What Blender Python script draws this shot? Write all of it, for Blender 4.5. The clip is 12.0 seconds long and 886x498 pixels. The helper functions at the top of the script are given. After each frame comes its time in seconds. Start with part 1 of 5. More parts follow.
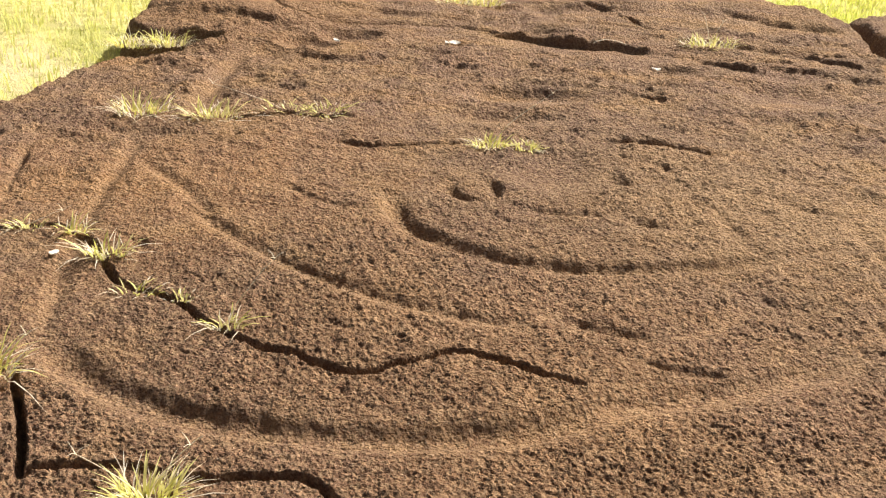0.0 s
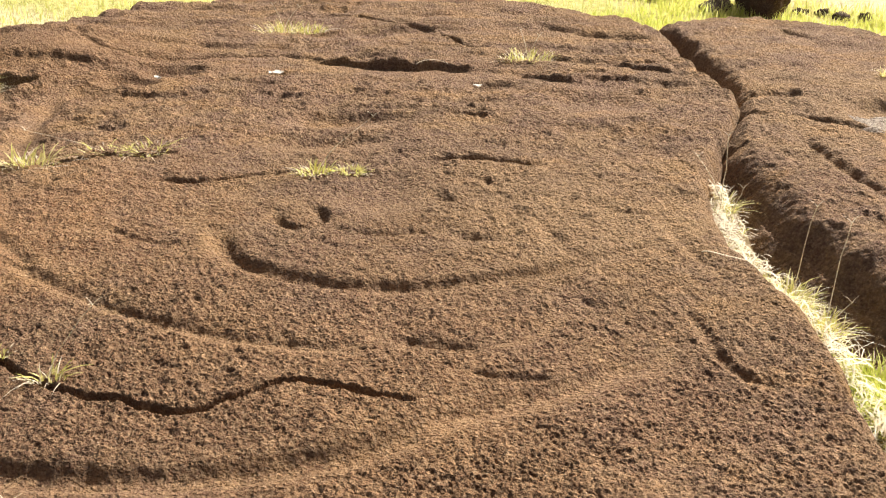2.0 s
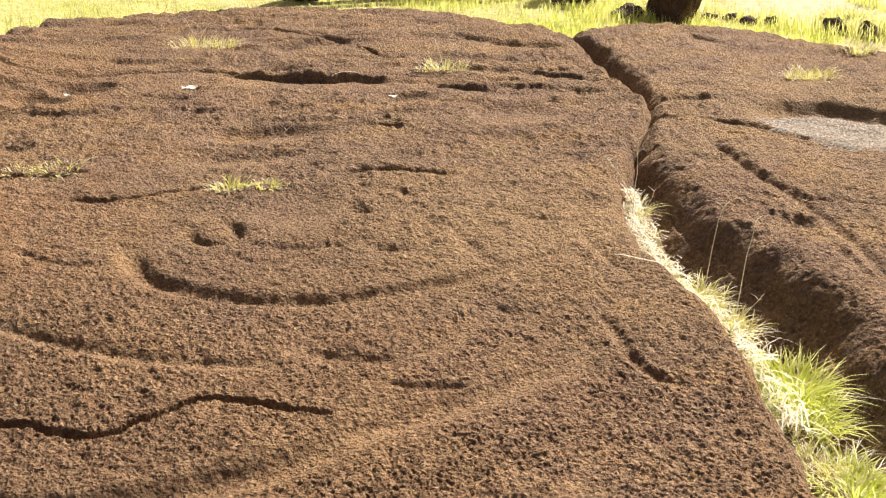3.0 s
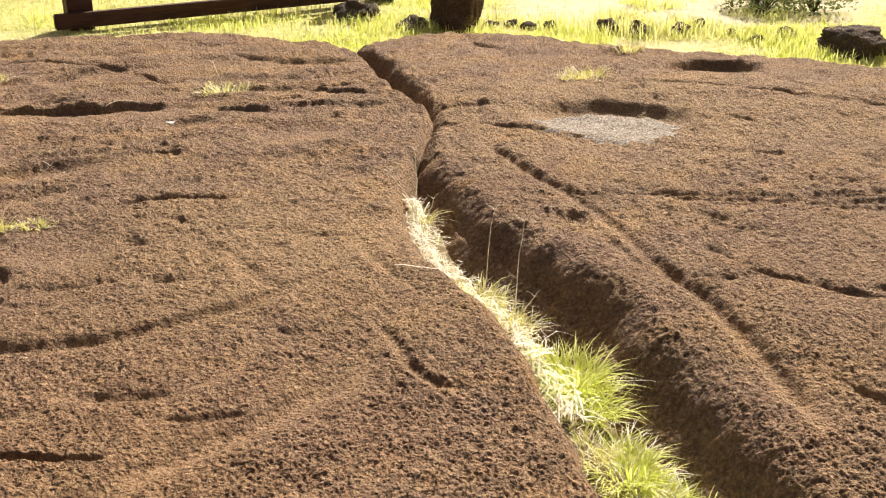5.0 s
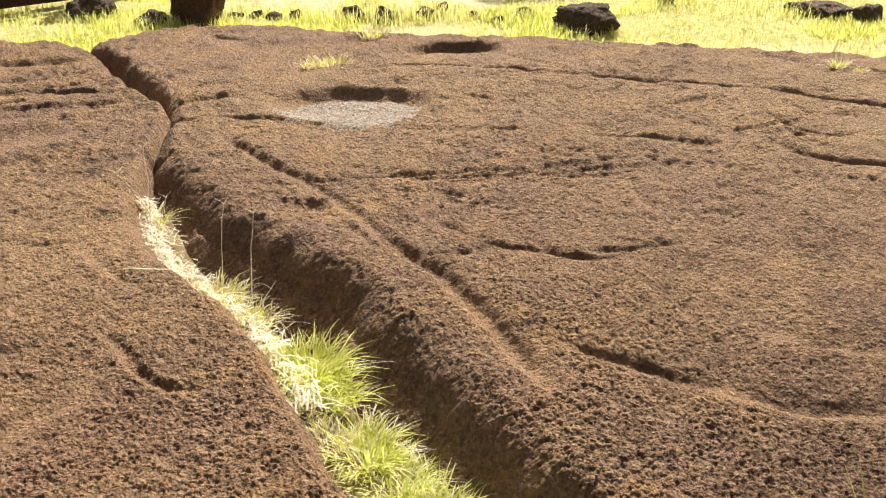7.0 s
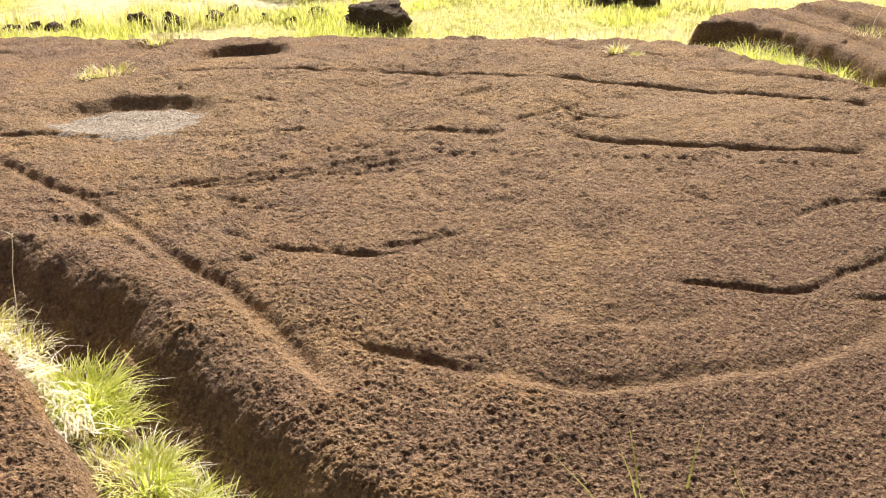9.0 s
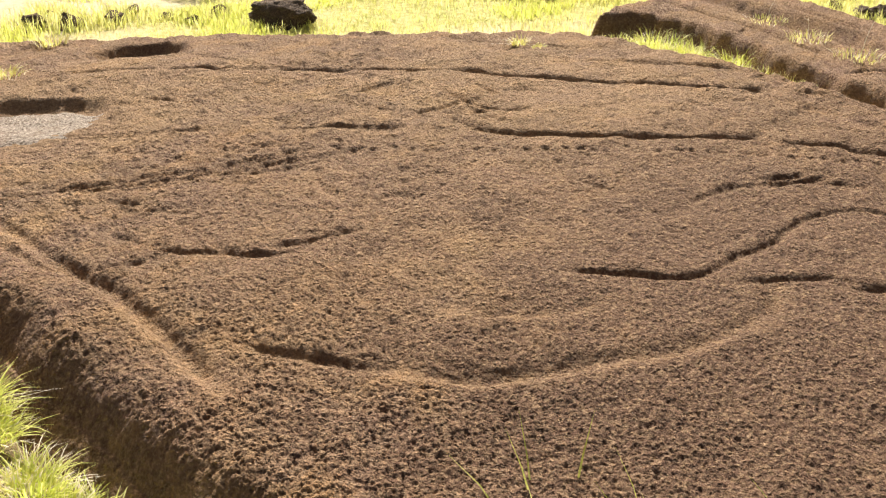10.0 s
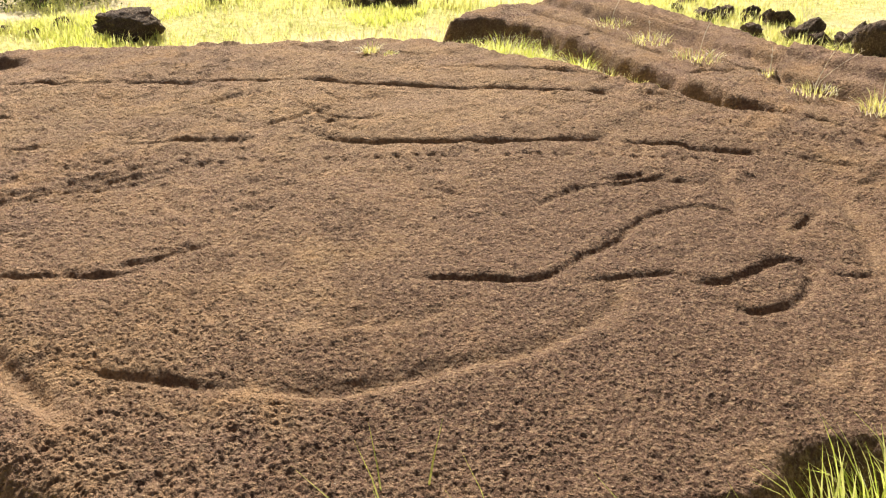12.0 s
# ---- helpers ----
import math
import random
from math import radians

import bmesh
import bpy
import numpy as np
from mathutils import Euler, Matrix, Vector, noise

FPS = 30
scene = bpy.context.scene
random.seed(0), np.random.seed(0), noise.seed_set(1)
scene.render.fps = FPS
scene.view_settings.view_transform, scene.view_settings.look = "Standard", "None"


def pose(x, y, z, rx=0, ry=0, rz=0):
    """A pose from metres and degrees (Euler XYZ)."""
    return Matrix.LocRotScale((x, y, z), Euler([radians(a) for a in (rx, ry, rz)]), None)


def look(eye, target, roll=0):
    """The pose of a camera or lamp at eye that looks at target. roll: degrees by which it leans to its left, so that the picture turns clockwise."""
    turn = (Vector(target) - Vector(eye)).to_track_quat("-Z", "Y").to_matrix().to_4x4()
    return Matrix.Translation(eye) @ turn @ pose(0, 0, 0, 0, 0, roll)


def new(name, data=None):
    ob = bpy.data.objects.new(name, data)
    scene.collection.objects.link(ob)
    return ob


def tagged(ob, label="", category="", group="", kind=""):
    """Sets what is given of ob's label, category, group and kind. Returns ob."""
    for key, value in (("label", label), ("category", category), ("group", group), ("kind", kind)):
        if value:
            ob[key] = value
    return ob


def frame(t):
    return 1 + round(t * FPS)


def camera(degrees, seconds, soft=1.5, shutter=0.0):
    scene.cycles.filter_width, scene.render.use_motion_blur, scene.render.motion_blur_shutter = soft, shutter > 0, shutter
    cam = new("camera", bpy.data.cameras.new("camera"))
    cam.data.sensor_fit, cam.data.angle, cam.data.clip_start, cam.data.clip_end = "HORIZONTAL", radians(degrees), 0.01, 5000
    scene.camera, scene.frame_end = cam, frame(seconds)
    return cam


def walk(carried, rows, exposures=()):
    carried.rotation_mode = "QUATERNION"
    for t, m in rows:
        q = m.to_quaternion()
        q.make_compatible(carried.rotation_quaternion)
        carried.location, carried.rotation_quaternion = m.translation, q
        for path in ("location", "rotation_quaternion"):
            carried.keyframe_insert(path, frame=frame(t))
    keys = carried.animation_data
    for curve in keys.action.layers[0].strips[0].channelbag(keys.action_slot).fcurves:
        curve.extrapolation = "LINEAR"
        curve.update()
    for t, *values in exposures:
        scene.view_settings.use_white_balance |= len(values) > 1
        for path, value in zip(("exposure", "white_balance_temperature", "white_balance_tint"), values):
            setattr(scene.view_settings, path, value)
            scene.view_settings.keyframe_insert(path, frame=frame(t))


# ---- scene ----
cam = camera(45.9, 12.0, 1.2)
EXPOSURE, KELVIN, TINT = 0.80, 7400.0, 12.0
PATH = [
    (0, (-0.211, -0.26, 1.492), (-0.082, 1.522, 0.593), 2.7),
    (0.5, (-0.182, -0.282, 1.505), (-0.022, 1.503, 0.618), 2.1),
    (1, (-0.164, -0.291, 1.509), (0.063, 1.493, 0.633), 1.8),
    (1.5, (-0.131, -0.302, 1.511), (0.155, 1.479, 0.646), 1.3),
    (2, (-0.101, -0.309, 1.515), (0.289, 1.458, 0.662), 1.3),
    (2.5, (-0.08, -0.32, 1.521), (0.383, 1.433, 0.678), 1.3),
    (4.3, (0.024, -0.343, 1.535), (0.724, 1.346, 0.725), 0.5),
    (4.5, (0.043, -0.346, 1.529), (0.78, 1.329, 0.722), 0.4),
    (4.7, (0.076, -0.363, 1.532), (0.85, 1.295, 0.724), 0.4),
    (5, (0.097, -0.374, 1.526), (0.93, 1.257, 0.721), 0.3),
    (5.5, (0.147, -0.404, 1.523), (1.076, 1.173, 0.718), 0.4),
    (6, (0.191, -0.425, 1.514), (1.21, 1.095, 0.705), 0.1),
    (6.5, (0.226, -0.427, 1.507), (1.324, 1.033, 0.694), 0.3),
    (7, (0.258, -0.446, 1.503), (1.426, 0.957, 0.686), 0.6),
    (7.2, (0.274, -0.458, 1.497), (1.466, 0.926, 0.681), 0.7),
    (8.8, (0.381, -0.532, 1.497), (1.756, 0.669, 0.682), 0.2),
    (9, (0.395, -0.532, 1.485), (1.793, 0.644, 0.671), 0.3),
    (9.5, (0.442, -0.562, 1.475), (1.886, 0.556, 0.659), 0.5),
    (10, (0.481, -0.592, 1.468), (1.964, 0.471, 0.649), 0.2),
    (10.5, (0.508, -0.605, 1.462), (2.021, 0.411, 0.638), 0.1),
    (11, (0.524, -0.624, 1.468), (2.073, 0.338, 0.646), -0.1),
    (11.5, (0.528, -0.64, 1.473), (2.11, 0.27, 0.655), 0.2),
    (12, (0.526, -0.652, 1.481), (2.141, 0.207, 0.673), 0.8),
]
walk(cam, [(t, look(eye, target, roll)) for t, eye, target, roll in PATH], [(0.0, EXPOSURE, KELVIN, TINT), (12.0, EXPOSURE, KELVIN, TINT)])

# ---- sky and sun ----
SUN_AZIMUTH, SUN_HEIGHT = 40.0, 38.0  # degrees from +x towards +y, degrees above the horizon
world = bpy.data.worlds.new("sky")
scene.world = world
world.use_nodes = True
sky = world.node_tree.nodes.new("ShaderNodeTexSky")
sky.sky_type, sky.sun_disc = "NISHITA", False
sky.air_density, sky.dust_density, sky.ozone_density = 0.5, 5.0, 0.3
sky.sun_elevation, sky.sun_rotation = radians(SUN_HEIGHT), radians(90 - SUN_AZIMUTH)
haze = world.node_tree.nodes.new("ShaderNodeMix")
haze.data_type, haze.blend_type = "RGBA", "MULTIPLY"
haze.inputs[0].default_value, haze.inputs[7].default_value = 1.0, (1.0, 0.91, 0.77, 1.0)  # warm late-day haze
world.node_tree.links.new(sky.outputs[0], haze.inputs[6])
world.node_tree.links.new(haze.outputs[2], world.node_tree.nodes["Background"].inputs[0])
world.node_tree.nodes["Background"].inputs[1].default_value = 0.080
sun = new("sun", bpy.data.lights.new("sun", "SUN"))
sun.data.energy, sun.data.angle, sun.data.color = 5.0, radians(0.53), (1.0, 1.0, 0.97)
sun.matrix_world = look((0, 0, 0), (-math.cos(radians(SUN_AZIMUTH)) * math.cos(radians(SUN_HEIGHT)), -math.sin(radians(SUN_AZIMUTH)) * math.cos(radians(SUN_HEIGHT)), -math.sin(radians(SUN_HEIGHT))))


# ---- materials ----
class Nodes:
    """A short way to write a node material."""

    def __init__(self, name):
        self.mat = bpy.data.materials.new(name)
        self.mat.use_nodes = True
        self.tree = self.mat.node_tree
        self.bsdf = self.tree.nodes["Principled BSDF"]
        self.out = self.tree.nodes["Material Output"]
        self.place = self.node("ShaderNodeNewGeometry").outputs["Position"]

    def node(self, kind):
        return self.tree.nodes.new(kind)

    def link(self, a, b):
        self.tree.links.new(a, b)

    def put(self, socket, value):
        if isinstance(value, bpy.types.NodeSocket):
            self.link(value, socket)
        else:
            socket.default_value = value

    def noise(self, scale, detail=4.0, rough=0.55, stretch=None, warp=0.0):
        n = self.node("ShaderNodeTexNoise")
        n.inputs["Scale"].default_value, n.inputs["Detail"].default_value, n.inputs["Roughness"].default_value = scale, detail, rough
        n.inputs["Distortion"].default_value = warp
        source = self.place
        if stretch:
            m = self.node("ShaderNodeMapping")
            m.inputs["Scale"].default_value, m.inputs["Rotation"].default_value = stretch[:3], (0, 0, radians(stretch[3]))
            self.link(source, m.inputs["Vector"])
            source = m.outputs[0]
        self.link(source, n.inputs["Vector"])
        return n.outputs["Fac"]

    def cells(self, scale, feature="F1", chance=1.0):
        n = self.node("ShaderNodeTexVoronoi")
        n.feature = feature
        n.inputs["Scale"].default_value, n.inputs["Randomness"].default_value = scale, chance
        self.link(self.place, n.inputs["Vector"])
        return n.outputs["Distance"]

    def step(self, value, low, high, a=0.0, b=1.0):
        n = self.node("ShaderNodeMapRange")
        self.link(value, n.inputs[0])
        for i, v in enumerate((low, high, a, b)):
            n.inputs[i + 1].default_value = v
        return n.outputs[0]

    def mix(self, fac, a, b, mode="MIX"):
        n = self.node("ShaderNodeMix")
        n.data_type, n.blend_type = "RGBA", mode
        self.put(n.inputs[0], fac)
        for socket, v in ((n.inputs[6], a), (n.inputs[7], b)):
            self.put(socket, v if isinstance(v, bpy.types.NodeSocket) else (*v, 1.0))
        return n.outputs[2]

    def sums(self, op, a, b):
        n = self.node("ShaderNodeMath")
        n.operation = op
        self.put(n.inputs[0], a)
        self.put(n.inputs[1], b)
        return n.outputs[0]

    def bump(self, height, distance, strength=1.0, normal=None):
        n = self.node("ShaderNodeBump")
        n.inputs["Distance"].default_value, n.inputs["Strength"].default_value = distance, strength
        self.link(height, n.inputs["Height"])
        if normal:
            self.link(normal, n.inputs["Normal"])
        return n.outputs[0]

    def finish(self, color, rough=0.9, normal=None, gloss=0.25):
        self.put(self.bsdf.inputs["Base Color"], color if isinstance(color, bpy.types.NodeSocket) else (*color, 1.0))
        self.put(self.bsdf.inputs["Roughness"], rough)
        self.bsdf.inputs["Specular IOR Level"].default_value = gloss
        if normal:
            self.link(normal, self.bsdf.inputs["Normal"])
        return self.mat


def rock_material(name, pale, tan, dark, orange, lichen=0.5, stains=()):
    """Weathered vesicular lava: tan crust, purplish dark stains, rusty patches, pale lichen specks."""
    n = Nodes(name)
    broad = n.noise(0.9, 3.0, 0.6, warp=0.4)
    mid = n.noise(6.0, 5.0, 0.62)
    fine = n.noise(70.0, 4.0, 0.65)
    grain = n.noise(260.0, 3.0, 0.7)
    rust = n.noise(2.4, 5.0, 0.65, stretch=(1.0, 1.6, 1.0, 24.0))
    c = n.mix(n.step(mid, 0.30, 0.68), dark, tan)
    c = n.mix(n.step(broad, 0.40, 0.62, 0.0, 0.5), c, dark)
    c = n.mix(n.step(rust, 0.45, 0.62, 0.0, 0.65), c, orange)
    c = n.mix(n.step(n.noise(1.7, 5.0, 0.65, warp=0.8), 0.46, 0.60, 0.0, 0.55), c, tuple(a * b for a, b in zip(dark, (1.55, 1.6, 1.75))))
    c = n.mix(n.step(n.noise(2.1, 5.0, 0.65, warp=0.6), 0.50, 0.64, 0.0, 0.5), c, tuple(a * b for a, b in zip(tan, (1.25, 1.25, 1.05))))
    c = n.mix(n.step(n.noise(3.3, 5.0, 0.65, warp=0.6), 0.50, 0.68, 0.0, 0.6), c, tuple(0.5 * a + 0.5 * b for a, b in zip(dark, (0.20, 0.13, 0.115))))
    c = n.mix(n.step(n.noise(11.0, 4.0, 0.6, warp=0.5), 0.53, 0.66, 0.0, 0.3), c, tuple(0.35 * a + 0.65 * b for a, b in zip(tan, (0.235, 0.18, 0.15))))
    for sx, sy, reach, tone, amount in stains:
        gap = n.node("ShaderNodeVectorMath")
        gap.operation = "DISTANCE"
        n.link(n.place, gap.inputs[0])
        gap.inputs[1].default_value = (sx, sy, 0.0)
        edge = n.sums("ADD", gap.outputs["Value"], n.step(n.noise(3.0, 4.0, 0.6), 0.2, 0.8, -0.6 * reach, 0.6 * reach))
        c = n.mix(n.step(edge, 0.35 * reach, 1.1 * reach, amount, 0.0), c, tone)
    crust = n.node("ShaderNodeAttribute")
    crust.attribute_name = "worn_crust"
    c = n.mix(n.sums("MULTIPLY", crust.outputs["Fac"], n.step(n.noise(16.0, 5.0, 0.7), 0.38, 0.62, 0.0, 0.42)), c, (0.33, 0.21, 0.108))
    knobs = n.noise(30.0, 5.0, 0.72, warp=0.5)
    c = n.mix(n.step(knobs, 0.34, 0.50, 0.55, 0.0), c, tuple(0.62 * a for a in dark))
    c = n.mix(n.step(knobs, 0.53, 0.68, 0.0, 0.42), c, tuple(0.55 * a + 0.45 * b for a, b in zip(tan, pale)))
    c = n.mix(n.step(fine, 0.48, 0.70, 0.0, 0.42), c, pale)
    c = n.mix(n.step(fine, 0.28, 0.44, 0.50, 0.0), c, dark)
    c = n.mix(n.step(grain, 0.55, 0.8, 0.0, 0.18), c, pale)
    c = n.mix(n.step(grain, 0.25, 0.45, 0.18, 0.0), c, dark)
    c = n.mix(n.step(n.noise(130.0, 2.0, 0.5), 0.56, 0.70, 0.0, 0.4), c, (0.42, 0.315, 0.225))
    c = n.mix(n.step(n.noise(105.0, 2.0, 0.5), 0.58, 0.70, 0.0, 0.35), c, (0.13, 0.065, 0.045))
    speck = n.sums("MULTIPLY", n.step(n.cells(55.0), 0.10, 0.17, 1.0, 0.0), n.step(n.noise(9.0, 3.0), 0.58, 0.70))
    c = n.mix(n.sums("MULTIPLY", speck, lichen), c, (0.48, 0.44, 0.37))
    pits = n.step(n.cells(95.0), 0.05, 0.50)
    h = n.sums("ADD", pits, n.sums("MULTIPLY", fine, 0.9))
    rugged = n.bump(n.sums("ADD", n.noise(46.0, 4.0, 0.75, warp=0.3), n.sums("MULTIPLY", n.step(n.cells(52.0), 0.0, 0.55), 0.35)), 0.026, 1.0)
    return n.finish(c, 0.92, n.bump(h, 0.0035, 1.0, rugged), 0.2)


ROCK = rock_material("weathered_lava", (0.56, 0.40, 0.245), (0.272, 0.176, 0.106), (0.128, 0.073, 0.052), (0.34, 0.195, 0.085), 0.6,
                     ((0.60, 3.55, 0.75, (0.15, 0.095, 0.070), 0.55), (2.75, 0.25, 1.0, (0.15, 0.088, 0.058), 0.65), (4.2, 0.2, 1.9, (0.145, 0.082, 0.048), 0.8), (2.7, 1.5, 0.9, (0.27, 0.165, 0.088), 0.4), (5.0, 2.2, 1.7, (0.34, 0.235, 0.13), 0.35), (3.4, 3.9, 1.3, (0.32, 0.215, 0.12), 0.5), (0.3, 2.6, 1.4, (0.14, 0.082, 0.052), 0.45), (3.1, 0.2, 1.1, (0.12, 0.066, 0.045), 0.5),
                      (0.2, 1.7, 1.3, (0.26, 0.145, 0.085), 0.55), (0.25, 1.72, 0.55, (0.36, 0.21, 0.09), 0.45), (3.45, 1.2, 0.8, (0.43, 0.275, 0.13), 0.22), (3.3, 1.9, 1.0, (0.150, 0.090, 0.066), 0.45), (1.2, 3.0, 0.8, (0.36, 0.24, 0.125), 0.4), (-0.2, 2.3, 0.5, (0.34, 0.20, 0.10), 0.4), (-0.9, 3.3, 0.8, (0.26, 0.135, 0.06), 0.6), (-0.9, 5.6, 1.0, (0.22, 0.115, 0.055), 0.5), (3.8, 0.3, 1.5, (0.110, 0.062, 0.043), 0.85), (2.6, 0.0, 1.0, (0.110, 0.062, 0.043), 0.6), (0.1, 1.5, 1.0, (0.13, 0.070, 0.046), 0.5), (-0.8, 2.1, 1.0, (0.13, 0.072, 0.046), 0.5)))
STONE = rock_material("black_lava", (0.30, 0.235, 0.175), (0.135, 0.095, 0.070), (0.058, 0.042, 0.034), (0.17, 0.105, 0.06), 0.5)
BOULDER = rock_material("brown_lava", (0.20, 0.13, 0.09), (0.11, 0.062, 0.042), (0.05, 0.028, 0.022), (0.15, 0.075, 0.04), 0.3)


def ground_material():
    """Short dry turf with greener patches, bare pale soil between the stones, brown earth in the gap and a much darker
    tone in its narrow far part.
    """
    n = Nodes("dry_turf")
    a, b, d = n.noise(0.7, 4.0), n.noise(14.0, 5.0, 0.65), n.noise(90.0, 3.0)
    c = n.mix(n.step(b, 0.35, 0.65), (0.46, 0.44, 0.15), (0.74, 0.70, 0.36))
    c = n.mix(n.step(n.noise(1.9, 4.0, 0.6), 0.48, 0.62, 0.0, 0.6), c, (0.36, 0.40, 0.10))
    c = n.mix(n.step(a, 0.50, 0.62, 0.0, 0.8), c, (0.70, 0.62, 0.42))
    c = n.mix(n.step(d, 0.5, 0.75, 0.0, 0.5), c, (0.16, 0.12, 0.06))
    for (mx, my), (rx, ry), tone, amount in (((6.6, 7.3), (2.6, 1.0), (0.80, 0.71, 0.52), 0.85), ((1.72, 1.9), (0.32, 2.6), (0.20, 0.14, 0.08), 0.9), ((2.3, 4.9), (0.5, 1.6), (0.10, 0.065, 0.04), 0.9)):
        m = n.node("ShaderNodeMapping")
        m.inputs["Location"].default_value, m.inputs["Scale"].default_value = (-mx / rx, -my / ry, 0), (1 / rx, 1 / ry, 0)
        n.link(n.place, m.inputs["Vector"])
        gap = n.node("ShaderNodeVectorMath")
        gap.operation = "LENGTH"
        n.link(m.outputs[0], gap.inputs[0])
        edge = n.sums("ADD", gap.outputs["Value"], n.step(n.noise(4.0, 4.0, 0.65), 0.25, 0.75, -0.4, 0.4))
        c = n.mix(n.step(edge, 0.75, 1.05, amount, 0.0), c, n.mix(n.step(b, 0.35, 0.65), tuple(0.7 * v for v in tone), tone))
    return n.finish(c, 0.95, n.bump(n.sums("ADD", b, d), 0.03, 0.8), 0.1)


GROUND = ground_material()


def leaf_material(name, young, old, tip, through_light):
    """Thin blades that let the light through; each tuft and blade differs a little."""
    n = Nodes(name)
    island = n.node("ShaderNodeNewGeometry").outputs["Random Per Island"]
    c = n.mix(n.step(island, 0.0, 1.0), young, old)
    c = n.mix(n.step(n.noise(9.0, 2.0), 0.5, 0.7, 0.0, 0.7), c, tip)
    n.finish(c, 0.55, None, 0.3)
    soft = n.node("ShaderNodeBsdfTranslucent")
    n.link(c, soft.inputs["Color"])
    both = n.node("ShaderNodeMixShader")
    both.inputs[0].default_value = through_light
    n.link(n.bsdf.outputs[0], both.inputs[1])
    n.link(soft.outputs[0], both.inputs[2])
    n.link(both.outputs[0], n.out.inputs["Surface"])
    return n.mat


GRASS = leaf_material("green_grass", (0.64, 0.65, 0.18), (0.84, 0.79, 0.36), (0.90, 0.84, 0.52), 0.45)
FIELD = leaf_material("field_grass", (0.58, 0.62, 0.17), (0.84, 0.82, 0.38), (0.86, 0.82, 0.50), 0.5)
LUSH = leaf_material("lush_grass", (0.54, 0.63, 0.12), (0.84, 0.86, 0.28), (0.91, 0.89, 0.46), 0.5)
STRAW = leaf_material("straw", (0.80, 0.73, 0.58), (0.93, 0.90, 0.80), (0.68, 0.57, 0.40), 0.4)
SHRUB = leaf_material("shrub_leaves", (0.10, 0.15, 0.04), (0.17, 0.20, 0.06), (0.22, 0.22, 0.08), 0.4)


def timber_material():
    n = Nodes("dark_timber")
    g = n.noise(5.0, 5.0, 0.6, stretch=(0.6, 14.0, 14.0, 0.0))
    c = n.mix(n.step(g, 0.3, 0.7), (0.040, 0.016, 0.012), (0.10, 0.040, 0.028))
    return n.finish(c, 0.7, n.bump(g, 0.006, 0.7), 0.3)


TIMBER = timber_material()
SCRAP = Nodes("bleached_scrap").finish((0.72, 0.72, 0.68), 0.7)


# ---- numpy helpers: noise, distances, meshes ----
TABLE = np.random.RandomState(7).rand(256, 256)


def lattice(x, y, scale, shift=0):
    """Smooth value noise, -1 to 1, with features of about 1 / scale metres."""
    u, v = x * scale + 17.3 * shift, y * scale + 5.1 * shift
    i, j = np.floor(u).astype(int), np.floor(v).astype(int)
    f, g = u - i, v - j
    f, g = f * f * f * (f * (f * 6 - 15) + 10), g * g * g * (g * (g * 6 - 15) + 10)
    a, b = TABLE[i & 255, j & 255], TABLE[(i + 1) & 255, j & 255]
    c, d = TABLE[i & 255, (j + 1) & 255], TABLE[(i + 1) & 255, (j + 1) & 255]
    return 2 * ((a * (1 - f) + b * f) * (1 - g) + (c * (1 - f) + d * f) * g) - 1


def rough(x, y, scale, octaves, fall=0.5, shift=0):
    total = 0
    for k in range(octaves):
        total = total + fall ** k * lattice(0.8 * x - 0.6 * y, 0.6 * x + 0.8 * y, scale * 2.07 ** k, shift + k)
    return total


def vesicles(x, y, size, seed, fill=0.75):
    """Round pits scattered over a plane, one at most in each cell: 1 in a pit's middle, 0 outside."""
    table = np.random.RandomState(seed).rand(4, 256, 256)
    u, v = x / size, y / size
    i, j = np.floor(u).astype(int), np.floor(v).astype(int)
    best = np.zeros_like(x)
    for di in (-1, 0, 1):
        for dj in (-1, 0, 1):
            a, b = (i + di) & 255, (j + dj) & 255
            r = 0.16 + 0.36 * table[2, a, b] ** 1.5
            d = ((u - i - di - table[0, a, b]) ** 2 + (v - j - dj - table[1, a, b]) ** 2) / (r * r)
            best = np.maximum(best, np.clip(1 - d, 0, 1) * (table[3, a, b] < fill))
    return best


def crumble(x, y, scale, octaves, shift):
    """Knobbly lumps parted by thin uneven creases: 0 in the creases, near 1 on the lumps."""
    px, py = x + 0.30 / scale * lattice(x, y, 1.3 * scale, shift + 7), y + 0.30 / scale * lattice(x, y, 1.3 * scale, shift + 8)
    total, weight = 0, 0
    for k in range(octaves):
        total = total + 0.6 ** k * np.minimum(2.2 * np.abs(lattice(0.8 * px - 0.6 * py, 0.6 * px + 0.8 * py, scale * 1.9 ** k, shift + k)), 1)
        weight += 0.6 ** k
    return total / weight


def line_distance(x, y, points):
    """Distance from each (x, y) to an open line."""
    best = np.full(x.shape, 1e9)
    for (ax, ay), (bx, by) in zip(points[:-1], points[1:]):
        dx, dy = bx - ax, by - ay
        t = np.clip(((x - ax) * dx + (y - ay) * dy) / (dx * dx + dy * dy + 1e-12), 0, 1)
        best = np.minimum(best, (x - ax - t * dx) ** 2 + (y - ay - t * dy) ** 2)
    return np.sqrt(best)


